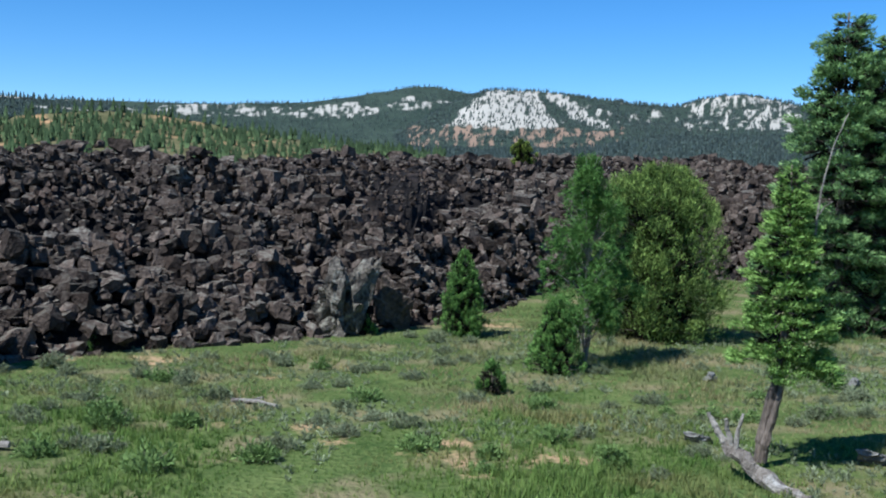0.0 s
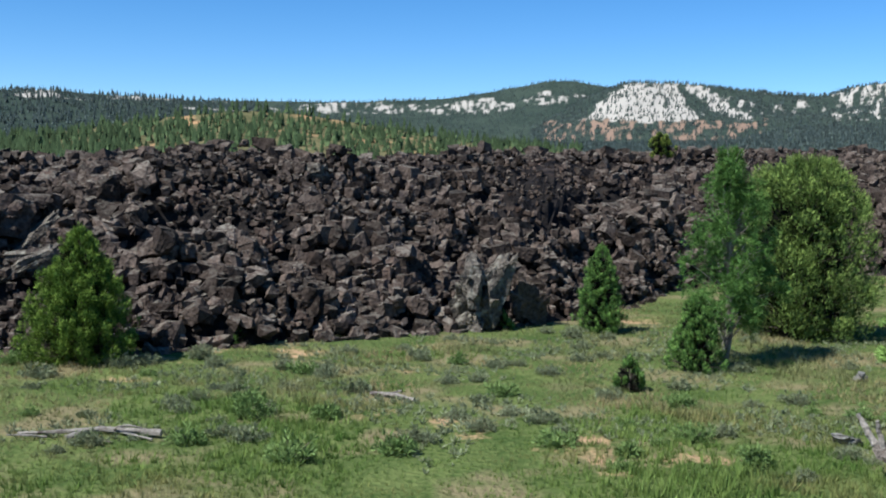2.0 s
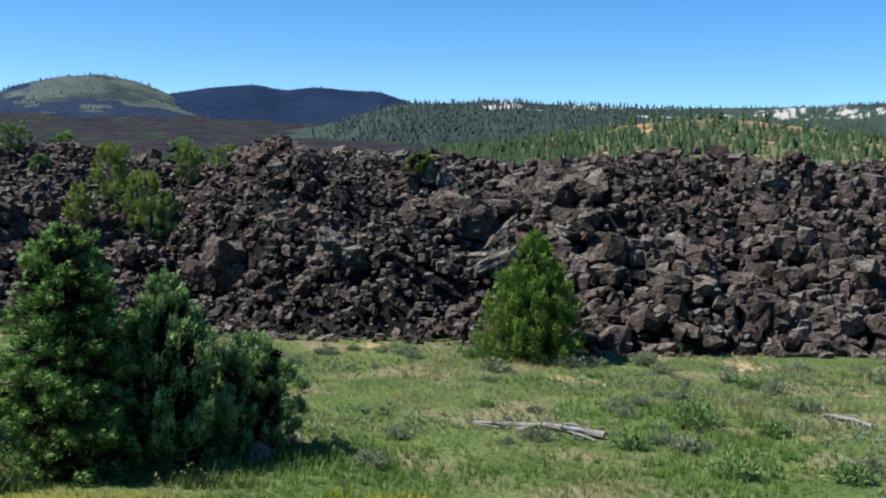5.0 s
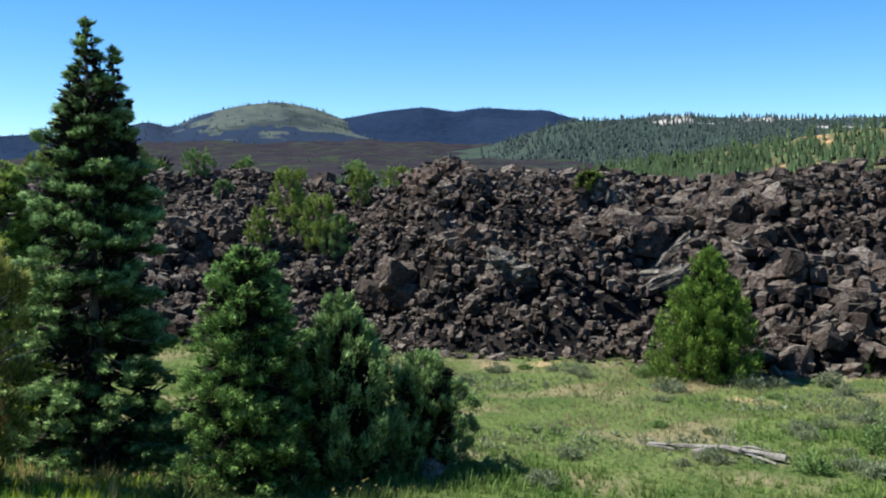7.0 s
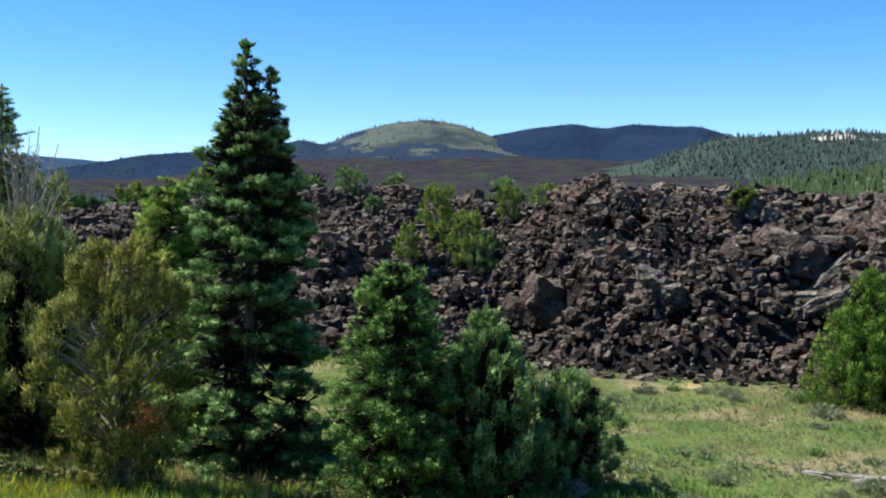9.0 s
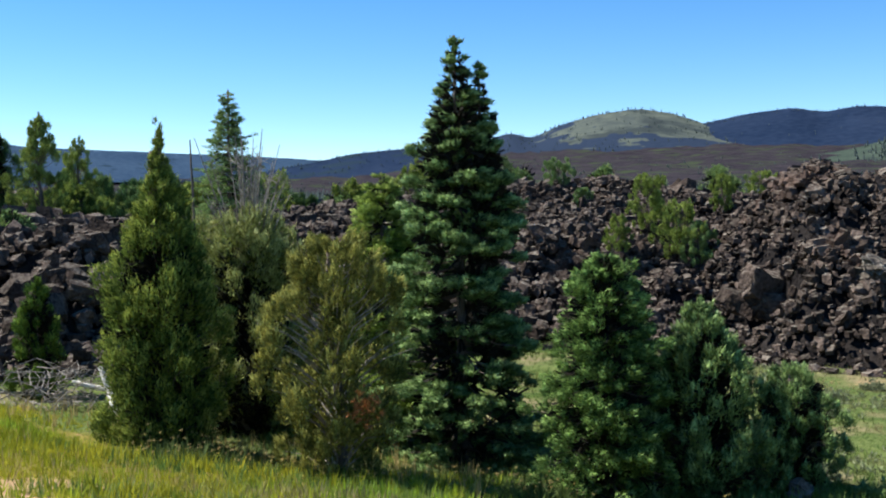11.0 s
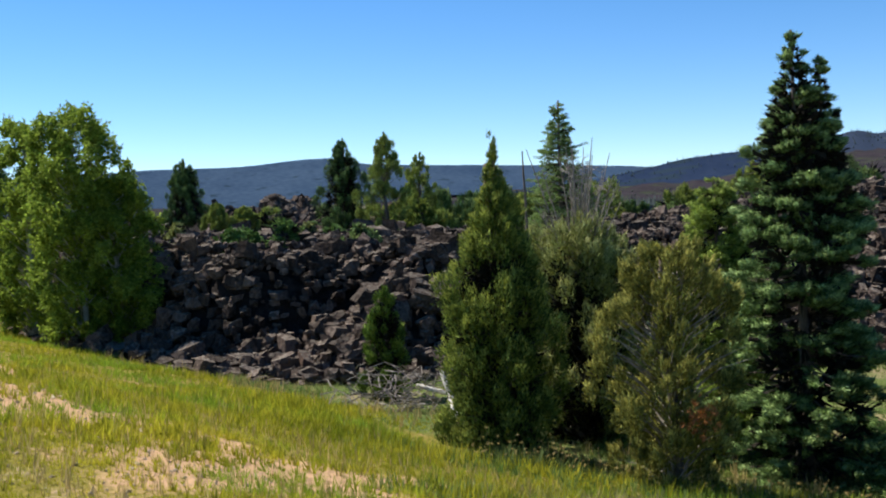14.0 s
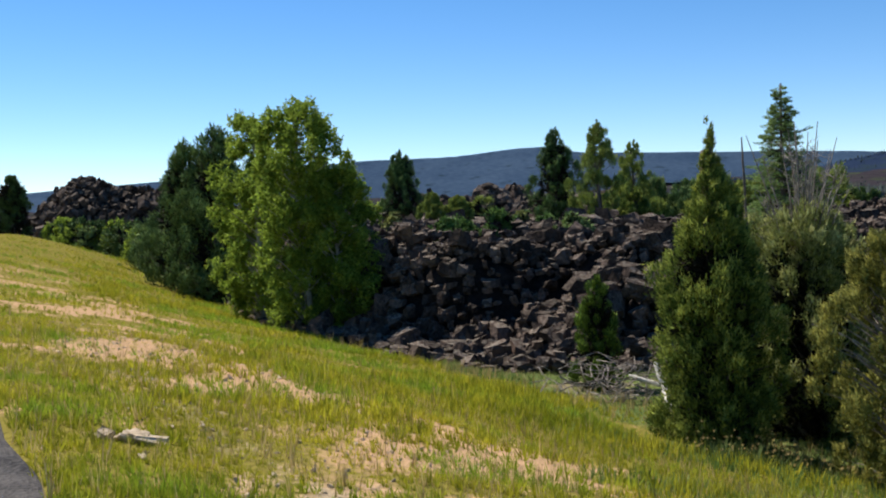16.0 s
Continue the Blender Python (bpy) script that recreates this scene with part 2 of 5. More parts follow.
def tuft(blades, spread, width, flat=0.0, seed=1):
    """Kite-shaped blades from one root, within spread of the z axis; flat squeezes them into a spray."""
    g = np.random.default_rng(seed)
    v, f = [], []
    for i in range(blades):
        a, s = g.uniform(0, 2 * np.pi), spread * np.sqrt(g.uniform(0.02, 1))
        d = np.array([math.sin(s) * math.cos(a), math.sin(s) * math.sin(a) * (1 - flat), math.cos(s)])
        ln = g.uniform(0.6, 1.0)
        side = np.cross(d, g.normal(size=3))
        side *= width / np.linalg.norm(side)
        k = len(v)
        v += [d * 0.02, d * ln * 0.9 + side, d * ln - side * 0.7] if i % 2 else [d * 0.15 + side, d * 0.15 - side, d * ln]
        f.append((k, k + 1, k + 2))
    return np.array(v), np.array(f)


def tube(points, radii, sides=7):
    """A tapered bent limb."""
    p = np.asarray(points, float)
    t = np.gradient(p, axis=0)
    t /= np.linalg.norm(t, axis=1, keepdims=True)
    up = np.array([0.31, 0.22, 0.93]) if abs(t[0, 2]) < 0.8 else np.array([1.0, 0.1, 0])
    v, f = [], []
    for i in range(len(p)):
        x = np.cross(t[i], up)
        x /= np.linalg.norm(x)
        y = np.cross(t[i], x)
        for j in range(sides):
            a = 2 * np.pi * j / sides
            v.append(p[i] + (x * math.cos(a) + y * math.sin(a)) * radii[i] * (1 + 0.12 * math.sin(3 * a + i)))
    for i in range(len(p) - 1):
        for j in range(sides):
            a, b = i * sides + j, i * sides + (j + 1) % sides
            f += [(a, b, b + sides), (a, b + sides, a + sides)]
    k = len(v)
    v += [p[0], p[-1]]
    for j in range(sides):
        f += [(k, (j + 1) % sides, j), (k + 1, k - sides + j, k - sides + (j + 1) % sides)]
    return np.array(v), np.array(f)


# ---------------------------------------------------------------- ground, road, far country
RD, RN = np.array((-0.912, -0.410)), np.array((-0.410, 0.912))   # along the road, and from it to the meadow
LAVA = np.array([  # azimuth, radius of the foot, depth of the front face, elevation of its brow, radius and elevation of the brow behind
    (-40, 50, 11, 1.0, 74, 1.5), (-16, 52, 10, 1.2, 74, 1.5), (-13.8, 54, 10, 1.4, 74, 1.8), (-5.4, 42, 11, 0.6, 60, 1.75),
    (-3, 36, 10, -0.6, 57, 1.75), (0.2, 32, 7, -2.3, 55, 1.7), (1.5, 30.8, 5, -2.3, 54, 1.7), (3.9, 29.5, 5.5, -1.7, 52, 1.7),
    (6, 28.9, 6.5, -0.9, 50, 1.6), (8.4, 28.2, 8, 0.3, 48, 1.4), (11, 27.6, 9, 1.2, 47, 1.2), (14, 27, 9.2, 1.55, 46, 1.1),
    (20.5, 25.9, 9.5, 1.85, 46, 1.0), (23.2, 25.4, 9.5, 1.55, 46, 0.9), (25.5, 25.5, 9, 0.7, 46, 0.9), (28, 25.7, 8.5, -0.5, 46, 1.0),
    (31, 26.3, 8.7, -0.7, 46, 1.2), (34, 26.7, 9, -0.1, 46, 1.3), (36.4, 26.9, 9.4, 1.2, 47, 1.3), (38.4, 27, 9.6, 2.35, 48, 1.2),
    (40.1, 27.2, 9.6, 2.15, 49, 0.8), (42, 28, 9.5, 0.8, 51, 0.5), (44, 29, 9.5, -0.8, 53, 0.5), (46, 29.5, 9.5, -1.4, 54, 0.9),
    (49.6, 30, 10, -0.6, 53, 1.5), (54.2, 31, 11, 0.0, 53, 1.3), (65.7, 31, 11, -0.5, 53, 0.2), (77.7, 27.6, 8, -1.0, 60, -0.4),
    (84.8, 28.4, 7, -0.75, 60, -0.35), (90, 30.4, 7, -0.7, 62, -0.35), (92.5, 33.4, 7, -0.6, 64, -0.3),
    (94.3, 34.8, 7, -0.8, 66, -0.4), (97, 39, 8, -0.8, 72, -0.4), (98, 47, 8, -0.8, 80, -0.4), (100.3, 58, 8, -0.8, 95, -0.5),
    (102, 66, 8, -0.8, 110, -0.5), (104, 85, 8, -0.8, 130, -0.5), (105.5, 130, 8, -0.6, 165, -0.4), (116, 145, 10, 0, 180, 0.1)])
HOLLOWS = [(16.8, 0.93, 0.9, 0.12, 1.7), (28.6, 0.62, 1.0, 0.11, 1.5), (41.6, 0.25, 1.6, 0.09, 1.1), (35.2, 0.22, 1.2, 0.09, 0.9), (88.5, 0.35, 1.5, 0.12, 1.0), (2.7, 0.35, 0.8, 0.3, 0.9), (12.0, 0.3, 0.8, 0.06, 0.7), (23.0, 0.45, 0.8, 0.1, 0.7)]   # azimuth, share of the face, half widths, depth
SKYLINE = np.array([(-40, 1.5), (20, 1.4), (33, 2.9), (45, 3.1), (56, 2.9), (62, 1.9), (80, 1.2), (110, 1.0), (140, 0.8)])


def bend(u):
    """The grassy shoulder widens along the far stretch."""
    return 0.002 * min(max(u - 22.0, 0.0), 55.0) ** 2


def along(x, y):
    """Offset from the road's line towards the meadow, and distance along it."""
    u = RD[0] * x + RD[1] * y
    return RN[0] * x + RN[1] * y - bend(u), u


def bank(u):
    """How far the roadside bank reaches into the meadow."""
    k = min(1.0, max(0.0, (2.0 - u) / 10.0))
    return 12.6 - 4.4 * k * k * (3 - 2 * k)


def verge(s, u):
    k = np.clip((s - 0.86) / bank(u), 0, 1)
    return k * k * (3 - 2 * k) * 0.35 + k * 0.65


def ground_z(x, y, bumps=True):
    s, u = along(x, y)
    zr = 2.4 + 0.0255 * min(max(u - 9, 0), 66)
    toe = 0.02 * min(max(u - 45, 0), 60)
    k = float(verge(s, u))
    z = zr * (1 - k) + toe * k
    r = math.hypot(x, y)
    az = math.degrees(math.atan2(-x, y))
    if bumps and s > 1:
        z += 0.10 * fbm(x * 0.16, y * 0.16, 3.0, 2) * min(1, (s - 1) / 4) + 0.03 * fbm(x * 0.9, y * 0.9, 8.0, 2)
    if r > 75 and s > 0:
        top = np.interp(az, SKYLINE[:, 0], SKYLINE[:, 1])
        el = np.interp(math.log(r), [math.log(v) for v in (75, 140, 300, 700, 1500, 2600, 5000)], [-1.5, 0.0, 0.4, 0.8, 0.7 * top, top, 0.8])
        far = EYE + r * math.tan(math.radians(el)) + 0.004 * r * fbm(x * 0.012, y * 0.012, 1.0, 4)
        w = min(1, (r - 75) / 70) * min(1, s / 40)
        z = z * (1 - w) + far * w
    return z


SOIL = [(6.2, 17.5, 0.9), (10.4, 18.2, 0.6), (-0.8, 16.6, 0.9), (-6.2, 15.9, 0.9), (4.2, 24.0, 0.7), (-2.3, 15.5, 0.8), (14.8, 25.2, 1.2), (-3.0, 32.0, 1.6), (23.6, 22.0, 0.7), (8.8, 23.0, 0.7), (22.4, 24.6, 1.0), (34.1, 26.0, 0.8), (37.3, 25.8, 0.8), (29.0, 25.6, 0.7), (18, 25.4, 0.6)]
SOIL = [(*polar(a, r), w * 1.2) for a, r, w in SOIL]


def bare(x, y):
    """How bare the ground is: orange soil in the meadow, a graded strip and gravel along the road."""
    s, u = along(x, y)
    n1, n2 = fbm(x * 0.35, y * 0.35, 12.0, 4), fbm(x * 1.6, y * 1.6, 5.0, 3)
    soil = 0.35 * max(0.0, n1 - 0.25)
    for px, py, w in SOIL:
        d = math.hypot((x - px), (y - py)) / w
        if d < 2:
            soil = max(soil, (0.66 - d * 0.7) + 0.7 * n2)
    if s < 11:
        soil = 1.1 * math.exp(-((s - 4.2) / 2.3) ** 2) * min(1.2, max(0.3, 0.65 + 1.3 * n1)) + 0.35 * max(0, n1) - 0.12 + 0.75 * n2
        if u > 30:
            soil *= max(0.0, 1 - (u - 30) / 25)
    gravel = max(0.0, 0.45 - abs(s - 2.5) / 1.6 + 0.6 * n2) * max(0.0, min(1.0, (22 - u) / 10)) if s < 5 else 0.0
    return min(1, max(0, soil)), min(1, max(0, gravel))


def build_ground():
    az = np.concatenate([np.arange(-50, 125, 0.5), np.arange(125, 310, 6.0)])
    rr = np.concatenate([[0.0], np.geomspace(1.2, 11, 40), np.arange(11.3, 34, 0.32), np.geomspace(35, 4800, 90)])
    pts = [polar(a, r) for r in rr for a in az]
    v = [(x, y, ground_z(x, y)) for x, y in pts]
    n, f, idx = len(az), [], []
    for i in range(len(rr) - 1):
        for j in range(n):
            f.append((i * n + j, i * n + (j + 1) % n, (i + 1) * n + (j + 1) % n, (i + 1) * n + j))
            x, y = polar(az[j], rr[i])
            s = along(x, y)[0]
            idx.append(0 if rr[i] < 78 or (s < 22 and rr[i] < 400) else 1 if az[j] > 24 else 2)
    me = mesh_of("ground", np.array(v), f, [M_MEADOW, M_PLAIN, M_FOREST], True, idx)
    soil, gravel, green = np.zeros(len(v)), np.zeros(len(v)), np.zeros(len(v))
    for i, (x, y) in enumerate(pts):
        if 1.0 < math.hypot(x, y) < 400:
            soil[i], gravel[i] = bare(x, y)
            green[i] = np.clip((bank(along(x, y)[1]) - along(x, y)[0] + 1.5 * fbm(x * 0.3, y * 0.3, 4.0)) / 2.5, 0, 1)
    for key, values in (("soil", soil), ("gravel", gravel), ("verge", green)):
        me.attributes.new(key, "FLOAT", "POINT").data.foreach_set("value", values.astype(np.float32))
    tagged(new("ground", me), "grassy meadow below a roadside bank with bare soil", "ground", kind="structure")


def build_road():
    v, f = [], []
    us = np.arange(-60, 140, 1.5)
    ss = [-7.0, -6.8, -3.4, 0.0, 0.7, 0.78]
    for u in us:
        for k, s in enumerate(ss):
            s2 = s + (0.10 * fbm(u * 0.6, 2.0, 0.0) if k > 3 else 0)
            x, y = RD * u + RN * s2
            v.append((x, y, ground_z(x, y, False) + (0.03 if 0 < k < 5 else -0.1) + 0.02 * (1 - abs(s + 3.4) / 4)))
    for i in range(len(us) - 1):
        for k in range(5):
            a = i * 6 + k
            f.append((a, a + 6, a + 7, a + 1))
    tagged(new("road", mesh_of("road", v, f, M_ASPHALT, True)), "grey asphalt road with a crumbling gravel edge", "road", kind="structure")


def lava_row(az):
    """Radius of the foot, depth of the front face, elevation of its brow."""
    return [float(np.interp(az, LAVA[:, 0], LAVA[:, k])) for k in (1, 2, 3)]


def lava_z(az, r):
    rb, wf, el = lava_row(az)
    rk, ek = [float(np.interp(az, LAVA[:, 0], LAVA[:, k])) for k in (4, 5)]
    x, y = polar(az, r)
    rt = rb + wf
    front = EYE + rt * math.tan(math.radians(el)) - 0.35
    behind = EYE + rk * math.tan(math.radians(ek)) - 0.35
    q = (r - rb + 0.7 * fbm(x * 0.3, y * 0.3, 5.0, 2)) / wf
    if q < 0:
        return -0.6
    rough = 0.42 * fbm(x * 0.55, y * 0.55, 2.0, 3)
    for ha, hq, wa, wq, deep in HOLLOWS:
        d = ((az - ha) / wa) ** 2 + ((q - hq) / wq) ** 2
        if d < 2:
            rough -= deep * max(0.0, 1 - d ** 2 / 2)
    fold = fbm(x * 0.2, y * 0.2, 7.0, 3)
    cleft = max(0.0, 0.22 - abs(fbm(x * 0.28, y * 0.28, 15.0, 2))) / 0.22
    if q < 1:
        slope = (q ** 0.8) * (1.1 - 0.1 * q)
        if az > 68:
            k = min(1.0, (az - 68) / 7)
            t = min(1.0, max(0.0, (q - 0.62) / 0.2))
            slope = slope * (1 - k) + k * (0.62 * q + 0.36 * t * t * (3 - 2 * t) + 0.02 * q)
        h = front * slope + math.sin(math.pi * q) * (1.5 * fold - 0.9 * cleft)
        return max(h, -0.3) + rough
    k = min(1.0, (r - rt) / (rk - rt))
    h = front + (behind - front) * k * k * (3 - 2 * k) + math.sin(math.pi * k) * (0.9 * fold - 0.6 * cleft) - 1.3 * math.sin(math.pi * min(1.0, 2.2 * k)) * float(np.interp(az, (-4, 0, 12, 16, 22, 25, 34, 37), (0, 1, 1, 0.2, 0.2, 0.8, 0.8, 0)))
    past = max(0.0, r - rk)
    return h + rough + 0.9 * fbm(x * 0.13, y * 0.13, 1.0, 3) * min(1, past / 8) - 0.012 * past


def build_lava():
    az = np.arange(-38, 114, 0.3)
    steps = np.concatenate([np.linspace(-0.04, 1.0, 34), 1.0 + np.geomspace(0.05, 9.5, 40)])
    v = []
    for q in steps:
        for a in az:
            rb, wf, el = lava_row(a)
            r = rb + wf * q
            v.append((*polar(a, r), lava_z(a, r) - 0.28))
    n = len(az)
    f = [(i * n + j, (i + 1) * n + j, (i + 1) * n + j + 1, i * n + j + 1) for i in range(len(steps) - 1) for j in range(n - 1)]
    flow = thing("lava_flow", "dark brown-black basalt lava flow of piled angular blocks", "lava flow", kind="structure")
    part("clinker_bed", mesh_of("clinker_bed", v, [t[::-1] for t in f], M_LAVA), flow, "rough clinker bed, near-black to stand for shade between the blocks")
    return flow


def ridge(name, label, rows, dist, foot, depth, mats, pick, rough=0.06, step=0.12, seed=0.0, rise=0.9):
    """A hill seen far off: rows of (azimuth, elevation of the crest); foot is its foot's elevation. pick(az, h, n) names the material."""
    rows = np.array(sorted(rows), float)
    az = np.arange(rows[:, 0].min(), rows[:, 0].max() + 1e-6, step)
    crest = np.interp(az, rows[:, 0], rows[:, 1])
    crest = np.convolve(np.pad(crest, 4, "edge"), np.ones(9) / 9, "valid")
    q = np.concatenate([np.linspace(0, 1, 30), np.linspace(1.06, 1.8, 8)])
    v, f, idx, spots = [], [], [], []
    n = len(az)
    for k in q:
        for j, a in enumerate(az):
            r = dist + depth * k
            h = k ** rise if k <= 1 else max(0.0, 1 - (k - 1) ** 1.5 * 1.2)
            x, y = polar(a, r)
            g = fbm(x * 0.006, y * 0.006, seed, 5)
            zc, zf = EYE + (dist + depth) * math.tan(math.radians(crest[j])), EYE + dist * math.tan(math.radians(foot)) - 12
            top = zf + (zc - zf) * min(1.0, max(0.0, h * (1 + (0 if k == 1 else rough * 2.5 * g * (1 - abs(1 - k))))))
            v.append((x, y, top))
    for i in range(len(q) - 1):
        for j in range(n - 1):
            f.append((i * n + j, (i + 1) * n + j, (i + 1) * n + j + 1, i * n + j + 1))
            x, y, z = v[i * n + j]
            m = pick(az[j], min(1, q[i]), fbm(x * 0.012, y * 0.012, 9 + seed, 4), fbm(x * 0.03, y * 0.03, z * 0.02 + seed, 3))
            idx.append(m)
            if q[i] <= 1.06:
                spots.append((x, y, z, m, az[j], q[i]))
    me = mesh_of(name, np.array(v), [t[::-1] for t in f], mats, True)
    cell = np.zeros(len(v), int)
    cell[: n * (len(q) - 1)] = np.pad(np.array(idx).reshape(len(q) - 1, n - 1), ((0, 0), (0, 1)), "edge").ravel()
    for k in (1, 2):
        c = np.pad((cell == k).reshape(len(q), n).astype(np.float32), 1, "edge")
        c = (c[1:-1, 1:-1] * 2 + c[:-2, 1:-1] + c[2:, 1:-1] + c[1:-1, :-2] + c[1:-1, 2:]) / 6
        me.attributes.new("cover_%d" % k, "FLOAT", "POINT").data.foreach_set("value", c.ravel())
    ob = new(name, me)
    tagged(ob, label, "hill", kind="structure")
    return spots


def cone_tree():
    """A far conifer: three ragged skirts on a stem."""
    v, f = [], []
    for i, (z0, z1, r) in enumerate(((0.06, 0.7, 0.19), (0.4, 1.0, 0.12))):
        k = len(v)
        for j in range(6):
            a = 2 * np.pi * j / 6 + i
            v.append((math.cos(a) * r * (0.75 + 0.5 * (j % 2)), math.sin(a) * r * (0.75 + 0.5 * (j % 2)), z0 + 0.05 * (j % 3)))
        v.append((0, 0, z1))
        f += [(k + j, k + (j + 1) % 6, k + 6) for j in range(6)]
    k = len(v)
    v += [(0.02, 0, -0.15), (-0.01, 0.017, -0.15), (-0.01, -0.017, -0.15), (0, 0, 0.5)]
    f += [(k, k + 1, k + 3), (k + 1, k + 2, k + 3), (k + 2, k, k + 3)]
    return np.array(v), np.array(f)


CONE = cone_tree()


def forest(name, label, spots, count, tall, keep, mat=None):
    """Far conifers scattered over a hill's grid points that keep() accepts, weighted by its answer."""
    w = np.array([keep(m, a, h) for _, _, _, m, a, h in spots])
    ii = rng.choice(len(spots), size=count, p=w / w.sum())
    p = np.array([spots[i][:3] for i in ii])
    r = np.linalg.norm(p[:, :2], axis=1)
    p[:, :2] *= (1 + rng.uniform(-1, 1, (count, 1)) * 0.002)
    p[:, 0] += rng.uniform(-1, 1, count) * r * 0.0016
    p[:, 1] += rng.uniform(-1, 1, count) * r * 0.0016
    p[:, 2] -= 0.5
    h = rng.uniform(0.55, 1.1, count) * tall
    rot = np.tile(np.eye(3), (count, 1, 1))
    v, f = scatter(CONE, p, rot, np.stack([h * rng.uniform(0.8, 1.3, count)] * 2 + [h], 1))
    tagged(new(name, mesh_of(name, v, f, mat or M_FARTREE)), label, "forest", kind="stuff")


def build_far():
    crest = [(2.6, 2.9), (1.6, 3.3), (0.4, 4.1), (-0.9, 4.7), (-2.0, 5.15), (-2.7, 5.3), (-4.7, 5.2), (-7, 4.9), (-8.6, 4.75), (-10.5, 4.6), (-12.1, 4.5), (-13.5, 4.85), (-15.7, 5.02), (-18.2, 4.6), (-22, 4.3), (-28, 3.8)]
    ca, ce = np.array(crest[::-1]).T

    def white(a, h, n1, n2):
        """Bare limestone on the peak and along the crest, red beds below."""
        el = 2.2 + (np.interp(a, ca, ce) - 2.2) * h ** 0.75
        n3 = fbm(a * 4.0, el * 5.0, 2.0, 3)
        n4 = fbm(a * 2.5, el * 3.0 + 0.8 * a, 6.0, 2)
        if -9.4 < a < 2.0 and 2.45 < el < 3.32 + 0.2 * n1 and n3 + 0.5 * n2 > 0.06:
            return 2
        slope = max(0.0, 5.2 - el)
        if el > 3.25 and -4.6 - 0.9 * slope < a < -2.7 + 1.4 * slope + 0.5 * n2 and n3 > (-0.45 if el < 4.0 else -0.28):
            return 1
        if el > 3.3 and abs(a + 5.0 + 1.9 * slope) < 0.55 and n3 > -0.15:
            return 1
        if -18.4 < a < -12.4 and 3.3 < el < 4.85 and n3 + 0.5 * n4 > (-0.12 if abs(a + 16.6 + 0.7 * (4.2 - el)) < 1.1 else 0.16):
            return 1
        if -12.4 <= a < -6 and 3.7 < el < 4.5 and n3 + n4 > 0.3:
            return 1
        return 0

    def cliffs(a, h, n1, n2):
        """White cliffs in broken bands below the skyline."""
        n3 = fbm(a * 6.0, h * 12.0, 4.0, 3)
        lo, hi = (0.52, 0.78) if a < 8 else (0.6, 0.9)
        return 1 if lo < h + 0.05 * n1 < hi and a < 25 and n3 + 0.5 * fbm(a * 0.55, 0.0, 8.0, 2) > 0.08 else 0

    s = ridge("white_mountain", "white limestone mountain dotted with dark conifers", crest, 1900, 2.2, 420, M_FOREST, white, 0.09, 0.1, 0.0, 0.75)
    forest("mountain_forest", "dark conifers on a white mountain", s, 9500, 9.0, lambda m, a, h: (1.0 if m == 0 else 0.4) * (2.0 if h > 0.97 else 1.0))
    s = ridge("dome_hill", "forested rounded hill behind white cliffs", [(30, 3.6), (24, 3.9), (17, 4.1), (11.5, 4.14), (7.1, 4.4), (4.5, 4.8), (2.7, 5.15), (0.6, 5.38), (-1.2, 5.05), (-4, 4.6), (-8, 4.0)], 2700, 2.4, 700, M_FOREST, cliffs, 0.05, 0.12, 3.0)
    forest("dome_forest", "dark conifers on a rounded hill", s, 6500, 10.0, lambda m, a, h: 1.0 if m == 0 else 0.08)
    s = ridge("pine_flat", "dark green conifer forest on a gentle rise", [(9, 1.9), (4, 2.05), (-2, 2.1), (-7, 2.2), (-9.5, 2.55), (-11, 2.85), (-15, 2.95), (-22, 3.0), (-28, 2.8)], 900, 1.0, 800, M_WOODED, lambda a, h, n1, n2: 1 if (n1 + n2 > 0.62 and a > -7) else 0, 0.03, 0.15, 5.0)
    forest("flat_forest", "dense dark green conifer forest", s, 9000, 9.5, lambda m, a, h: 1.0 if m == 0 else 0.05)
    s = ridge("ochre_knoll", "low knoll of yellow and orange soil with scattered pines", [(33, 1.2), (30, 1.7), (26.5, 2.3), (22.6, 3.0), (20.5, 3.25), (17.6, 3.6), (14.7, 3.45), (11.8, 3.05), (7.5, 2.4), (4.8, 2.0), (0, 1.6)], 420, 1.0, 190, M_OCHRE, lambda a, h, n1, n2: 0, 0.08, 0.15, 7.0)
    forest("knoll_pines", "scattered green pines on an ochre knoll", s, 2000, 8.0, lambda m, a, h: (1.0 if a > 23 else 0.6) * (0.5 if h < 0.2 else 1.0), M_KNOLLPINE)
    s = ridge("wooded_shelf", "wooded lava shelf below far cinder cones", [(41, 2.3), (38, 2.7), (36, 3.2), (34.5, 3.7), (33, 4.05), (30, 4.2), (27.5, 4.3), (22, 4.1), (17, 3.9)], 1500, 2.2, 400, M_FOREST, lambda a, h, n1, n2: 1 if h > 0.75 and n1 > 0.25 and a < 29 else 0, 0.05, 0.12, 8.0)
    forest("shelf_forest", "dark conifers on a wooded shelf", s, 2800, 11.0, lambda m, a, h: 1.0 if a < 33 else max(0.02, (38 - a) / 5))
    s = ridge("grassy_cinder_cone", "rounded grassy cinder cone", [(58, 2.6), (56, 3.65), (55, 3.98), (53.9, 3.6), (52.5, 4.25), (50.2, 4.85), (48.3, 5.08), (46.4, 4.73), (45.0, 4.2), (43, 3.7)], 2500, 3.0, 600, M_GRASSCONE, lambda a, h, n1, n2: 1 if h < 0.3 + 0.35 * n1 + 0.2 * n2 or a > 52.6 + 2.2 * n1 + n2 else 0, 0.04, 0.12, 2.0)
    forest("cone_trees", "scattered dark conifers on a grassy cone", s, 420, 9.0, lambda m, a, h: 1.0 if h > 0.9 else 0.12)
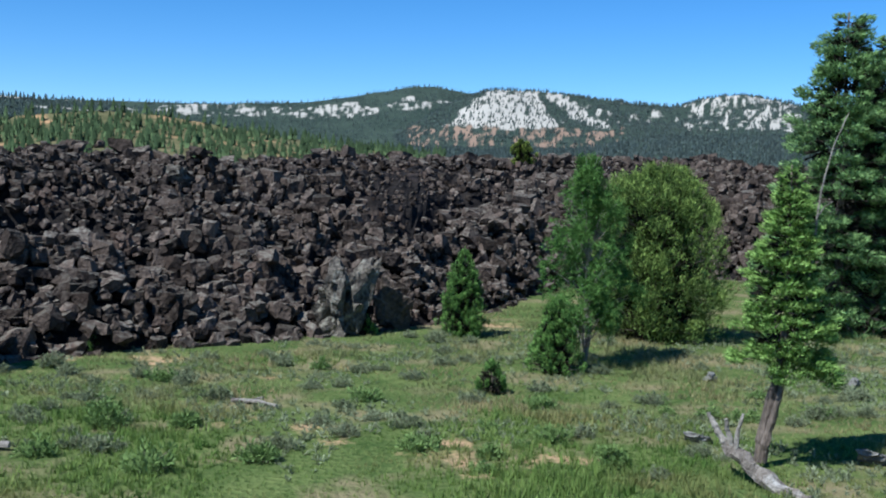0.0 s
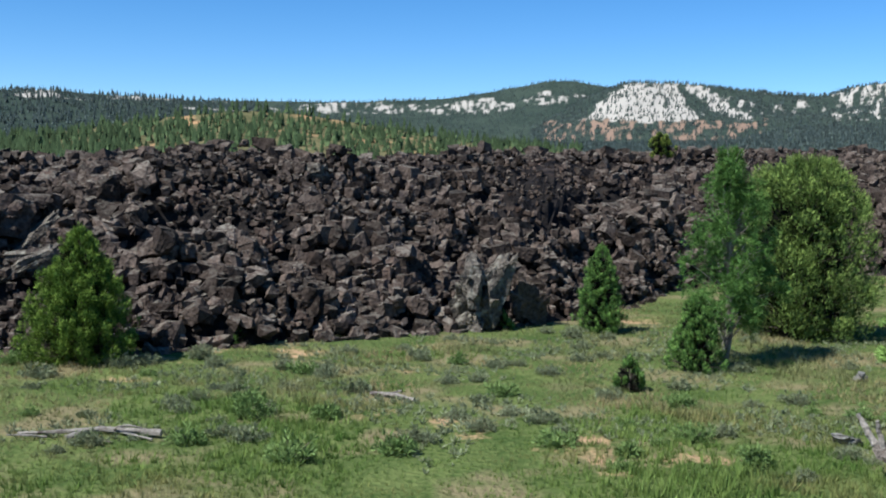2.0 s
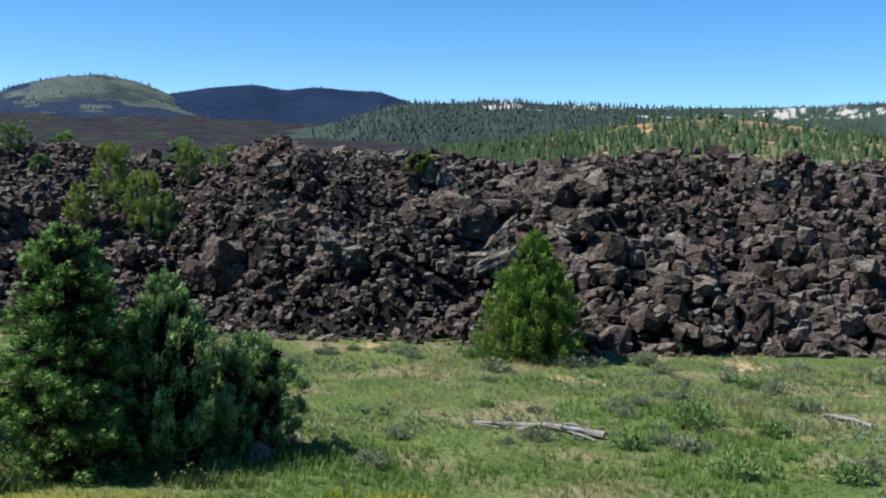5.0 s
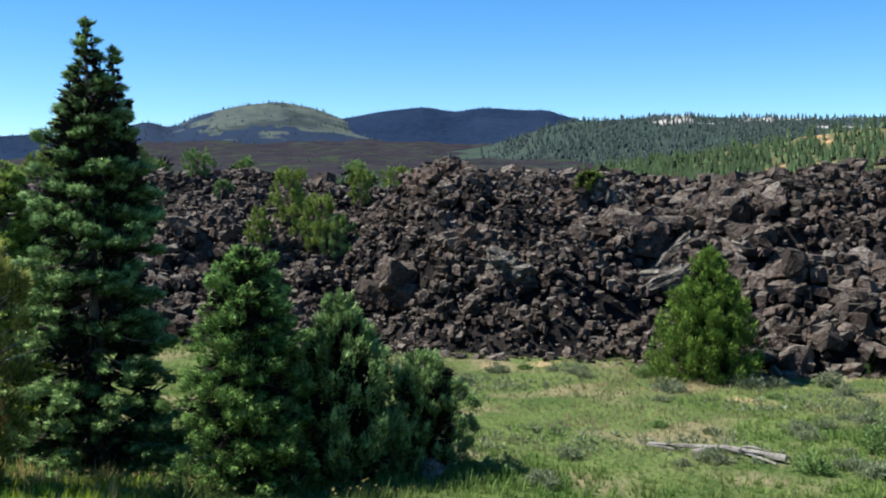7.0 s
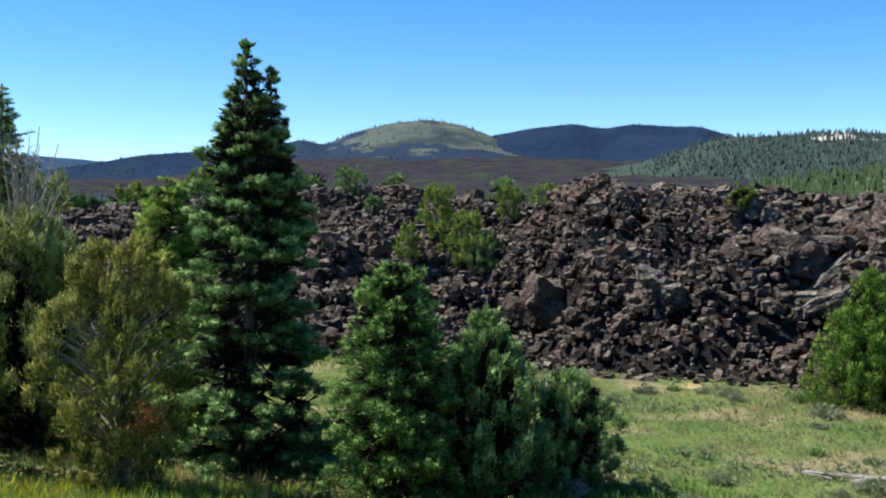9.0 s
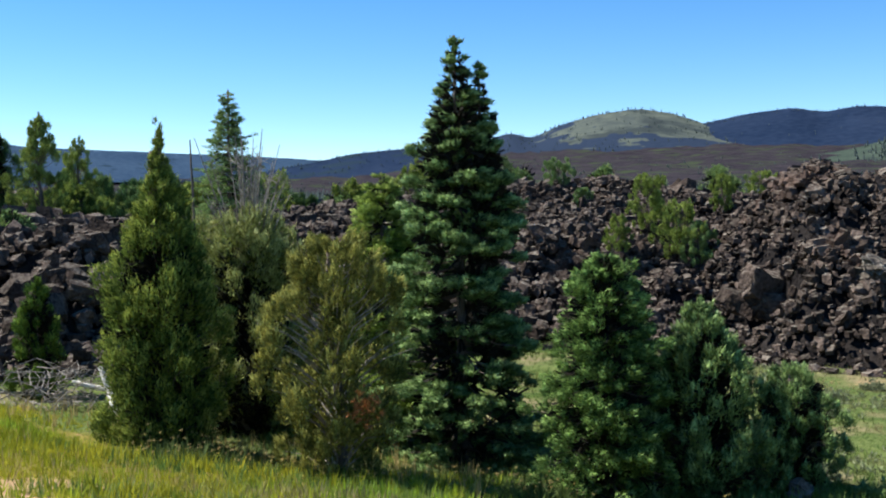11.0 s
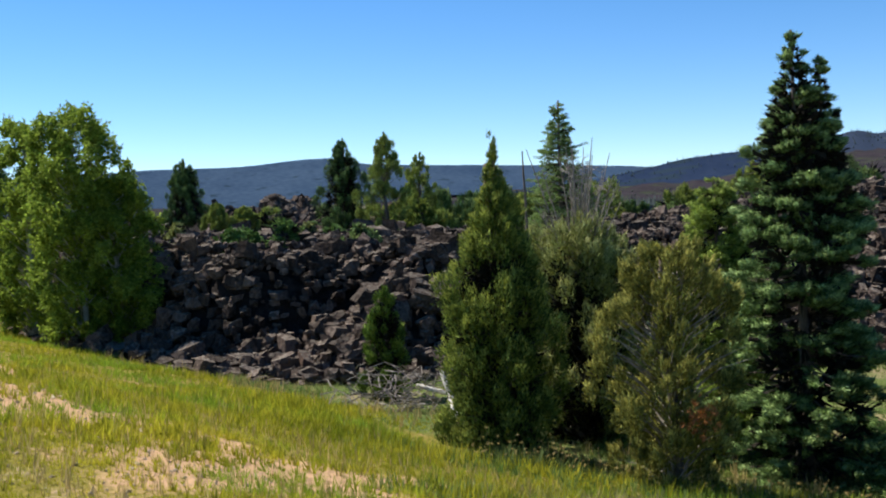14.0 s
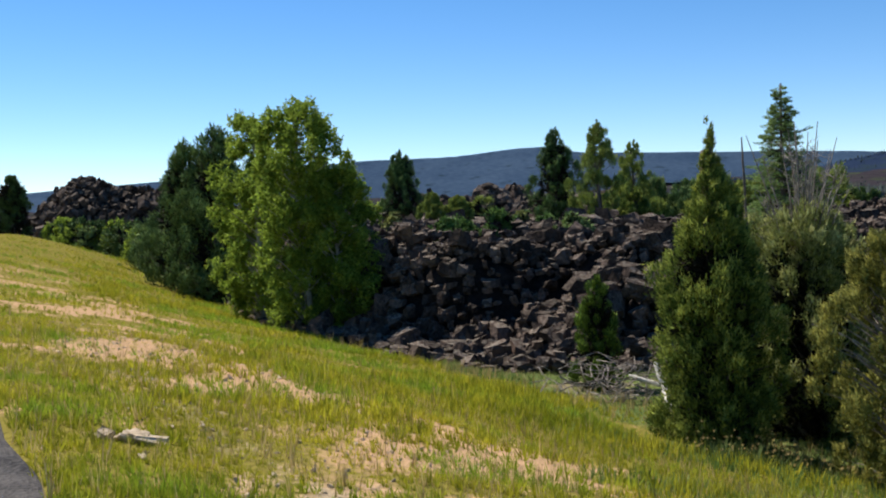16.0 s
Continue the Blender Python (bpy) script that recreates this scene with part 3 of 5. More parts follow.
    s = ridge("dark_cinder_cone", "dark forested cinder cones tinted blue for haze", [(48, 3.7), (45.2, 4.2), (42.8, 4.65), (40.6, 4.88), (39.1, 4.56), (37.5, 4.8), (35.0, 4.68), (34.2, 4.72), (33, 4.25), (30, 3.6)], 2600, 3.0, 500, M_CONE, lambda a, h, n1, n2: 0, 0.04, 0.12, 4.0)
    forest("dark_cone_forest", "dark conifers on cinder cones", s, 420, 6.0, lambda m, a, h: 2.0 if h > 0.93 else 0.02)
    ridge("far_mesa", "long mesa on the skyline, tinted blue for haze", [(120, 1.4), (109.5, 1.95), (100, 2.6), (91.5, 3.25), (86.5, 3.3), (84.2, 3.55), (82.7, 3.66), (81.6, 3.6), (80, 3.27), (73.4, 3.0), (69, 2.85), (65.3, 2.6), (62, 2.4)], 3400, 1.2, 700, M_MESA, lambda a, h, n1, n2: 0, 0.03, 0.15, 6.0)
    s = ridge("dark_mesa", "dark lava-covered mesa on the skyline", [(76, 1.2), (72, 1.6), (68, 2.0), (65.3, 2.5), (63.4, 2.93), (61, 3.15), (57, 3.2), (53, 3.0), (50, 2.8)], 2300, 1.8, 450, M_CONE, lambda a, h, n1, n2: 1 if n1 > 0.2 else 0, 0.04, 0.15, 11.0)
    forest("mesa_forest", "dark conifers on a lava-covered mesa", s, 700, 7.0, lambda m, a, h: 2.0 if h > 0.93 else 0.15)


def plain_woods():
    """Dark scrub and small trees over the lava plain as far as the hills."""
    spots = []
    for a, b, c in rng.uniform(size=(9000, 3)):
        az, r = 26 + 86 * a, 240 * 8 ** b
        x, y = polar(az, r)
        if fbm(x * 0.01, y * 0.01, 6.0, 3) + 0.25 * fbm(x * 0.05, y * 0.05, 2.0) > -0.05 + 0.3 * c:
            spots.append((x, y, ground_z(x, y), 0, az, 0.5))
    forest("plain_scrub", "dark scrub and small conifers on a lava plain", spots, 3600, 4.2, lambda m, a, h: 1.0)


def mound(name, label, az, r, wide, high, deep):
    """A heap of lava blocks standing on the flow."""
    x0, y0 = polar(az, r)
    z0 = ground_z(x0, y0) - 1.0
    v, f, n = [], [], 60
    for i in range(25):
        for j in range(n):
            q, a = i / 24, 2 * np.pi * j / n
            lx, ly = math.cos(a) * wide * q, math.sin(a) * deep * q
            z = high * (1 - q ** 2) * (0.85 + 0.5 * fbm((x0 + lx) * 0.12, (y0 + ly) * 0.12, 3.0, 3)) + 0.8 * fbm((x0 + lx) * 0.5, (y0 + ly) * 0.5, 1.0, 3) * (1 - q)
            ca, sa2 = math.cos(math.radians(az)), math.sin(math.radians(az))
            v.append((x0 + lx * ca - ly * sa2, y0 + lx * sa2 + ly * ca, z0 + z))
    for i in range(24):
        for j in range(n):
            f.append((i * n + j, (i + 1) * n + j, (i + 1) * n + (j + 1) % n, i * n + (j + 1) % n))
    tagged(new(name, mesh_of(name, v, f, M_LAVA)), label, "lava mound", kind="structure")
    return v


# ---------------------------------------------------------------- blocks of lava


def block_mesh(seed, material, cuts=5, fine=0, rough=0.0):
    """An angular block about 1 m across: a skewed cube with corners and edges broken off; fine splits its faces, rough pits them."""
    g = np.random.default_rng(seed)
    bm = bmesh.new()
    bmesh.ops.create_cube(bm, size=1.0)
    for i in range(cuts):
        n = np.sign(g.normal(size=3)) * np.abs(g.normal(size=3)) ** 0.6
        n /= np.linalg.norm(n)
        reach = 0.5 * np.abs(n).sum()
        cut = bmesh.ops.bisect_plane(bm, geom=bm.verts[:] + bm.edges[:] + bm.faces[:], plane_co=n * reach * g.uniform(0.55, 0.86), plane_no=n, clear_outer=True)
        edges = [e for e in cut["geom_cut"] if isinstance(e, bmesh.types.BMEdge)]
        bmesh.ops.holes_fill(bm, edges=edges, sides=0)
    shear = np.eye(3) + g.normal(size=(3, 3)) * 0.13
    size = np.array((1.0, g.uniform(0.65, 1.0), g.uniform(0.5, 0.9)))
    for w in bm.verts:
        w.co = Vector(shear @ (np.array(w.co) * size) + g.normal(size=3) * 0.045)
    bmesh.ops.dissolve_degenerate(bm, dist=0.03, edges=bm.edges[:])
    bmesh.ops.triangulate(bm, faces=bm.faces[:])
    if fine:
        bmesh.ops.subdivide_edges(bm, edges=bm.edges[:], cuts=fine, use_grid_fill=True)
        for w in bm.verts:
            w.co *= 1 + rough * fbm(w.co.x * 3 + seed, w.co.y * 3, w.co.z * 3, 4)
        bmesh.ops.triangulate(bm, faces=bm.faces[:])
    bmesh.ops.recalc_face_normals(bm, faces=bm.faces[:])
    me = bpy.data.meshes.new("block")
    bm.to_mesh(me)
    bm.free()
    me.materials.append(material)
    me.shade_flat()
    return me


def arrays_of(me):
    v = np.zeros(len(me.vertices) * 3)
    me.vertices.foreach_get("co", v)
    f = np.zeros(len(me.polygons) * 3, int)
    me.polygons.foreach_get("vertices", f)
    return v.reshape(-1, 3), f.reshape(-1, 3)


def settled_turns(n):
    """Turns of blocks that have come to rest: any heading, tilted by up to about 40 degrees."""
    a, t, h = rng.uniform(0, 2 * np.pi, n), np.abs(rng.normal(size=n)) * 0.38, rng.uniform(0, 2 * np.pi, n)
    return np.array([np.array(Matrix.Rotation(float(q), 3, Vector((math.cos(o), math.sin(o), 0.0))) @ Matrix.Rotation(float(z), 3, "Z")) for q, o, z in zip(t, a, h)]).reshape(-1, 3, 3)


def random_turns(n):
    q = rng.normal(size=(n, 4))
    q /= np.linalg.norm(q, axis=1, keepdims=True)
    w, x, y, z = q.T
    return np.stack([np.stack([1 - 2 * (y * y + z * z), 2 * (x * y - z * w), 2 * (x * z + y * w)], 1), np.stack([2 * (x * y + z * w), 1 - 2 * (x * x + z * z), 2 * (y * z - x * w)], 1), np.stack([2 * (x * z - y * w), 2 * (y * z + x * w), 1 - 2 * (x * x + y * y)], 1)], 1)


BLOCKS = [block_mesh(100 + i, M_BLOCK, 9) for i in range(14)]
CHIPS = [block_mesh(300 + i, M_ROCK, 5 if i % 2 else 2) for i in range(32)]


def pile_blocks(flow):
    """Blocks of all sizes over the flow's face, the slope behind its brow and the flat beyond."""
    spots = []
    for a, b, c, d in rng.uniform(size=(106000, 4)):
        az = -26 + 134 * a
        rb, wf, el = lava_row(az)
        rk = float(np.interp(az, LAVA[:, 0], LAVA[:, 4]))
        face = c < 0.62
        r = rb + wf * (-0.04 + 1.16 * b) if face else rb + wf * 1.1 + (rk + 8 - rb - wf) * b if c < 0.92 else rk + 6 + 38 * b
        if d > 0.62 * min(r, 50.0) / 50.0 * (wf / 11.0 if face else 1.0) * (1.5 if 34 < az < 70 else 1.0):
            continue
        x, y = polar(az, r)
        k = rng.uniform()
        size = rng.uniform(0.14, 0.26) if k < 0.45 else rng.uniform(0.26, 0.44) if k < 0.95 else rng.uniform(0.44, 0.66)
        size *= min(1.3, max(0.6, 1.0 + 1.0 * fbm(x * 0.16, y * 0.16, 40.0, 2)))
        size *= 1.15 if az > 73 else 0.72 if az > 33 else 0.92 if az < 3 else 1.0
        if r > rk:
            size *= 1.3
        elif r < rb + 0.3 * wf and az < 34:
            size *= 0.8
        elif 35 < az < 45:
            size *= 0.8
        elif r > rb + wf + 3 and az < 13:
            size *= 0.75
        z = lava_z(az, r)
        spots.append((x, y, max(z, ground_z(x, y) - 0.1) + (-0.05 + 0.6 * rng.uniform()) * size, size, (r - rb) / wf, az))
    spots = np.array(spots)
    near = np.where((spots[:, 4] < 0.95) & (spots[:, 5] > 5) & (spots[:, 5] < 34) & (spots[:, 3] > 0.42))[0]
    near = near[:: max(1, len(near) // 300)][:300]
    rest = np.setdiff1d(np.arange(len(spots)), near)
    pairs = []
    kind = 2 * rng.integers(0, len(CHIPS) // 2, len(spots)) + (spots[:, 3] > 0.24) * (np.hypot(spots[:, 0], spots[:, 1]) < 44)
    for k, me in enumerate(CHIPS):
        ii = rest[kind[rest] == k]
        sc = spots[ii, 3:4] * rng.uniform(0.75, 1.3, (len(ii), 3))
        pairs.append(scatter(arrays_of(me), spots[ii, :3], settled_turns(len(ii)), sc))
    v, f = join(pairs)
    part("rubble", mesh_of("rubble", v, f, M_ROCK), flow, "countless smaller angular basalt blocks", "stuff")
    turns = settled_turns(len(near))
    for n, i in enumerate(near):
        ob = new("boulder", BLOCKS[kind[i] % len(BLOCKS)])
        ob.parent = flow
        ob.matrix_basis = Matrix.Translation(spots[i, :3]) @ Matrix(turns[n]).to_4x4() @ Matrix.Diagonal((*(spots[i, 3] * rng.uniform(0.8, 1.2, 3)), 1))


def rubble_on(points, size, name, label):
    """Blocks strewn over a far mound's grid points."""
    p = np.array(points)
    p = p[rng.integers(0, len(p), 1700)] + rng.normal(size=(1700, 3)) * 0.35
    v, f = scatter(arrays_of(CHIPS[2]), p, random_turns(len(p)), size * rng.uniform(0.4, 1.2, (len(p), 3)))
    tagged(new(name, mesh_of(name, v, f, M_ROCK)), label, "rubble", kind="stuff")


def big_block(name, label, az, r, z, size, turn, material, seed):
    me = block_mesh(seed, material, 7, 3, 0.3)
    ob = new(name, me)
    x, y = polar(az, r)
    ob.matrix_basis = pose(x, y, z, *turn) @ Matrix.Diagonal((*size, 1))
    return tagged(ob, label, "boulder")


def cracked_rock(name, label, az, r, z, size, turn, material, seed, chunks=4):
    """A large rock split into several fitting chunks by open cracks."""
    g = np.random.default_rng(seed)
    x, y = polar(az, r)
    t = thing(name, label, "boulder", (x, y, z))
    t.matrix_basis = pose(x, y, z, *turn)
    for k in range(chunks):
        c = (g.uniform(-0.5, 0.5, 3) * np.array((0.62, 0.5, 0.62)) if k else np.zeros(3)) * np.array(size)
        sc = np.array(size) * (g.uniform(0.38, 0.62, 3) if k else np.array((0.62, 0.7, 0.8)))
        ob = part("chunk", block_mesh(seed * 7 + k, material, 6, 3, 0.3), t)
        ob.matrix_basis = pose(*c, *g.normal(size=3) * 12) @ Matrix.Diagonal((*sc, 1))
    return t


# ---------------------------------------------------------------- trees
TUFTS = [tuft(10, 1.0, 0.105, 0.0, s) for s in range(6)]
SPRAYS = [tuft(13, 1.1, 0.08, 0.75, 20 + s) for s in range(6)]
NEEDLES = [tuft(14, 1.5, 0.06, 0.0, 40 + s) for s in range(6)]
LEAFY = [tuft(9, 2.4, 0.24, 0.0, 60 + s) for s in range(5)]


def grass_tuft(blades, spread, width, seed):
    g = np.random.default_rng(seed)
    v, f = [], []
    for i in range(blades):
        a, s = g.uniform(0, 2 * np.pi), spread * g.uniform(0.1, 1)
        d = np.array((math.sin(s) * math.cos(a), math.sin(s) * math.sin(a), math.cos(s))) * g.uniform(0.5, 1)
        b = a + 1.57 + g.normal() * 0.5
        root = np.array((math.cos(a), math.sin(a), 0)) * 0.18 * g.uniform()
        side = np.array((math.cos(b), math.sin(b), 0)) * width
        k = len(v)
        v += [root + side, root - side, root + d]
        f.append((k, k + 1, k + 2))
    return np.array(v), np.array(f)


BLADES = [grass_tuft(7, 0.75, 0.05, 80 + s) for s in range(5)]
STALKS = [grass_tuft(4, 0.3, 0.022, 90 + s) for s in range(4)]


def foliage(templates, pos, dirs, scale):
    pos, dirs, scale = np.asarray(pos), np.asarray(dirs), np.asarray(scale)
    rot = frames_along(dirs)
    k = rng.integers(0, len(templates), len(pos))
    return join([scatter(t, pos[k == i], rot[k == i], scale[k == i]) for i, t in enumerate(templates) if (k == i).any()])


def pads(cen, rad, flat, grow, count, length, width, jitter=0.35):
    """Blades laid like shingles over clumps of foliage: clumps at cen with radius rad, flattened, growing along grow."""
    cen, rad, grow = np.asarray(cen, float), np.asarray(rad, float), np.asarray(grow, float)
    grow = grow / np.linalg.norm(grow, axis=1, keepdims=True)
    i = np.repeat(np.arange(len(cen)), np.maximum(7, count * (rad / np.median(rad)) ** 1.7).astype(int))
    n = len(i)
    d = rng.normal(size=(n, 3)) + grow[i] * 0.55
    d /= np.linalg.norm(d, axis=1, keepdims=True)
    sq = np.array((1.0, 1.0, flat))
    lump = 0.75 + 0.3 * np.sin(d[:, 0] * 5 + i) * np.cos(d[:, 1] * 6 + 2.0 * i)
    pos = cen[i] + d * sq * (rad[i] * lump * rng.uniform(0.7, 1.05, n))[:, None]
    nrm = d / sq
    nrm = nrm / np.linalg.norm(nrm, axis=1, keepdims=True) + rng.normal(size=(n, 3)) * jitter
    nrm /= np.linalg.norm(nrm, axis=1, keepdims=True)
    t = grow[i] + 0.5 * d + rng.normal(size=(n, 3)) * 0.35
    t = t - nrm * (t * nrm).sum(1, keepdims=True) * 0.6
    t /= np.linalg.norm(t, axis=1, keepdims=True) + 1e-9
    side = np.cross(nrm, t)
    k = rng.uniform(0.6, 1.3, (n, 1))
    ln, wd = t * length * k, side * width * k
    v = np.stack([pos - ln * 0.3 + wd, pos - ln * 0.3 - wd, pos + ln], 1).reshape(-1, 3)
    # grows towards the clump's outer end, where the tip colour shows
    fresh = 0.8 * np.maximum(0.0, (d * grow[i]).sum(1)) ** 2
    return v, np.arange(3 * n).reshape(-1, 3), np.repeat(fresh, 3)


def crown_mesh(v, f, fresh, mat):
    me = mesh_of("crown", v, f, mat)
    me.attributes.new("fresh", "FLOAT", "POINT").data.foreach_set("value", fresh.astype(np.float32))
    return me


def fir(name, label, az, r, h, w, mat, at_z=None, lean=0.0, dens=1.0, tops=((0, 0, 1.0),), low=0.03, spray=0.2, power=0.85, group="", shape=None, core=9, blades=62, fill=1.0, flat=0.62):
    """A fir: stem, whorls of drooping limbs with flat sprays; tops: (dx, dy, share of the height) for each leader."""
    x, y = polar(az, r)
    z = ground_z(x, y) if at_z is None else at_z
    t = thing(name, label, "tree", (x, y, z - 0.05), 0, group)
    limbs, pos, dirs, sc = [], [], [], []
    cen, size, grow = [], [], []
    for n, (dx, dy, share) in enumerate(tops):
        hh = h * share
        start = 0.0 if n == 0 else 0.35 * h
        line = [(dx * min(1, q * 2.5) + lean * q * h, dy * min(1, q * 2.5), q * hh + 0.02) for q in np.linspace(0 if n == 0 else start / hh, 1, 9)]
        part("trunk", mesh_of("trunk", *tube(line, np.linspace(0.016 * h if n == 0 else 0.01 * h, 0.0025 * h, 9)), M_BARK, True), t)
        lz = max(low * h, start * 1.55)
        while lz < hh * 0.985:
            q = lz / h
            rad = w / 2 * ((1 - lz / hh) ** power if shape is None else shape(lz / hh)) * (1.0 if n == 0 else 0.7) + 0.006 * h
            bx = dx * min(1, lz / hh * 2.5) + lean * lz
            by = dy * min(1, lz / hh * 2.5)
            for k in range(max(4, int(6.5 * dens * (0.45 + rad / (w / 2))))):
                a = rng.uniform(0, 2 * np.pi)
                ln = rad * rng.uniform(0.55, 1.05) * (1.2 if rng.uniform() < 0.15 else 1.0)
                out = np.array((math.cos(a), math.sin(a), 0.0))
                across = np.array((-math.sin(a), math.cos(a), 0.0))
                root = np.array((bx, by, lz + 0.05 * ln + rng.uniform(-0.03, 0.03) * h))
                root[2] = min(root[2], 0.985 * hh)
                tip = root + out * ln + np.array((0, 0, (-0.28 + 0.45 * q) * ln))
                mid = (root + tip) / 2 + np.array((0, 0, -0.07 * ln))
                limbs.append(tube([root, mid, tip], [0.012 * ln + 0.005, 0.008 * ln + 0.003, 0.002], 4))
                main = min(spray * rng.uniform(0.85, 1.35), 0.03 + 0.42 * ln)
                g = out * 0.8 + np.array((0, 0, 0.5))
                cen.append(tip - out * main * 0.55 + np.array((0, 0, 0.1 * main))), size.append(main), grow.append(g)
                m = int((int(ln / (spray * 1.7)) + (ln > spray)) * fill + rng.uniform())
                for s in range(m):
                    e = rng.uniform(0.35, 0.85)
                    off = rng.choice((-1, 1)) * rng.uniform(0.5, 1.1) * spray * min(1.0, ln / spray * 0.5)
                    p = root * (1 - e) ** 2 + 2 * mid * e * (1 - e) + tip * e * e + across * off
                    cen.append(p), size.append(main * rng.uniform(0.55, 0.85)), grow.append(g + across * np.sign(off) * 0.6)
            # near-black sprays round the stem, which darken the gaps between limbs
            for k in range(core):
                a, e = rng.uniform(0, 2 * np.pi), rng.uniform(0.05, 0.45) * rad
                pos.append(np.array((bx + math.cos(a) * e, by + math.sin(a) * e, lz)))
                dirs.append(np.array((math.cos(a), math.sin(a), 0.1))), sc.append(min(spray * 2.4, rad * 0.8))
            lz += h * (0.018 + 0.03 * min(1.0, rad / (w / 2))) / max(0.5, dens) * rng.uniform(0.8, 1.2)
        for e in (0.94, 0.965, 0.99):
            cen.append(np.array(line[-1]) * np.array((1, 1, e))), size.append(0.05 * (h / 5) ** 0.5), grow.append(np.array((0, 0, 1.0)))
    limb = part("branchwork", mesh_of("branchwork", *join(limbs), M_BARK), t, kind="stuff")
    part("deadwood", mesh_of("deadwood", *foliage(SPRAYS, pos, dirs, sc), M_SHADETWIG), limb, "inner twigs coloured near-black for the crown's inner shade", "stuff")
    part("crown", crown_mesh(*pads(cen, size, flat, grow, blades, (0.36 if blades < 80 else 0.3) * spray, (0.085 if blades < 80 else 0.066) * spray), mat), t)
    return t


def juniper(name, label, az, r, h, w, mat, at_z=None, lobes=9, count=2600, size=0.13, shape="cone", templates=None, group="", gap=0.0, trunk=True, bare=0, low=0.0, wood=None, fan=0.0, fine=1.0):
    """A dense rounded evergreen: stem, limbs to its lobes, crown of tufts round each lobe."""
    wood = wood or M_BARK
    x, y = polar(az, r)
    z = ground_z(x, y) if at_z is None else at_z
    t = thing(name, label, "tree" if h > 1 else "shrub", (x, y, z - 0.04), 0, group)
    if trunk:
        line = [(0.03 * h * math.sin(q * 5), 0.02 * h * math.cos(q * 4), q * h * 0.9) for q in np.linspace(0, 1, 7)]
        part("trunk", mesh_of("trunk", *tube(line, np.linspace(0.022 * h if wood is M_BARK else 0.013 * h, 0.006 * h, 7)), wood, True), t)

    def radius(q):
        if shape == "cone":
            return w / 2 * (min(1, (q + 0.06) * 5) ** 0.5) * (1 - q) ** 0.72 * 1.25
        if shape == "ragged":
            return w / 2 * float(np.interp(q, (0, 0.3, 0.46, 0.57, 0.675, 0.78, 0.835, 0.89, 1), (0.8, 0.94, 0.88, 0.7, 0.47, 0.28, 0.17, 0.06, 0.02)))
        if shape == "egg":
            return w / 2 * math.sqrt(max(0.0, math.sin(math.pi * (0.08 + 0.9 * q) ** 0.8)))
        return w / 2 * math.sqrt(max(0.0, 1 - q * q))
    pos, dirs, sc, limbs = [], [], [], []
    cen, big, grow = [], [], []
    clumps = lobes * (7 if templates else 6)
    ph = rng.uniform(0, 6.28, 3)
    for i in range(clumps):
        q = low + (1 - low) * rng.uniform(0, 0.95) ** 0.9
        a = rng.uniform(0, 2 * np.pi)
        rr = radius((q - low) / (1 - low)) * rng.uniform(0.2, 1.15) ** 0.7
        wob = 0.35 if shape == "ragged" or lobes > 60 else 1.0
        rr *= 1 + wob * (0.2 * math.sin(2 * a + 7 * q + ph[0]) + 0.16 * math.sin(3 * a - 15 * q + ph[1])) + (0.22 if rng.uniform() < 0.12 else 0)
        rr = min(rr, 1.22 * radius((q - low) / (1 - low)))
        c = np.array((math.cos(a) * rr, math.sin(a) * rr, q * h))
        lobe = (0.09 * w + 0.035 * h) * rng.uniform(0.7, 1.3) * ((0.14 if shape == 'ragged' or fine < 0.7 else 0.3) + 0.7 * min(1.0, radius((q - low) / (1 - low)) / (w * 0.32)))
        lobe *= fine
        if rng.uniform() < gap:
            continue
        limbs.append(tube([(0, 0, max(0.02, c[2] - 0.5 * rr - 0.05 * h)), c * 0.6 + np.array((0, 0, 0.3 * c[2])), c], [0.006 * h ** 0.7, 0.004 * h ** 0.7, 0.002], 4))
        if templates is None:
            cen.append(c), big.append(lobe * 1.05), grow.append(np.array((math.cos(a) * 0.45, math.sin(a) * 0.45, 0.9)))
            continue
        n = max(8, int(count * 1.15 / clumps))
        d = rng.normal(size=(n, 3))
        d /= np.linalg.norm(d, axis=1, keepdims=True)
        p = c + d * lobe * rng.uniform(0.3, 1.0, (n, 1)) * np.array((1, 1, 1.25))
        p[:, 2] = np.maximum(p[:, 2], 0.03 * h)
        pos.extend(p), dirs.extend(d * 0.8 + np.array((0, 0, 0.75)) + np.array((math.cos(a), math.sin(a), 0)) * 0.3), sc.extend(size * rng.uniform(0.6, 1.35, n))
    n = 7
    for q in np.linspace(0.86, 0.985, n):
        if templates is None and shape not in ("egg", "dome"):
            cen.append(np.array((rng.normal() * 0.012 * w, rng.normal() * 0.012 * w, q * h))), big.append((0.045 + 0.12 * (1 - q)) * w * 0.55), grow.append(np.array((0, 0, 1.0)))
    # near-black sprays inside the crown stand for its inner shade
    n = int(count * (0.13 if count > 500 else 0.08))
    qq = low + ((0.6 if shape == "ragged" else 0.8) - low) * rng.uniform(0, 1, n)
    aa = rng.uniform(0, 2 * np.pi, n)
    rr = np.array([radius((q - low) / (1 - low)) for q in qq]) * rng.uniform(0.05, 0.6, n)
    inner = foliage(SPRAYS, np.stack([np.cos(aa) * rr, np.sin(aa) * rr, qq * h], 1), np.stack([np.cos(aa), np.sin(aa), 0.5 + 0 * aa], 1), size * 3.0 * rng.uniform(0.7, 1.2, n) * (1 - gap))
    for i in range(bare):
        a, q = rng.uniform(0, 2 * np.pi), rng.uniform(0.35, 0.9) if fan == 0 else rng.uniform(0.6, 0.75)
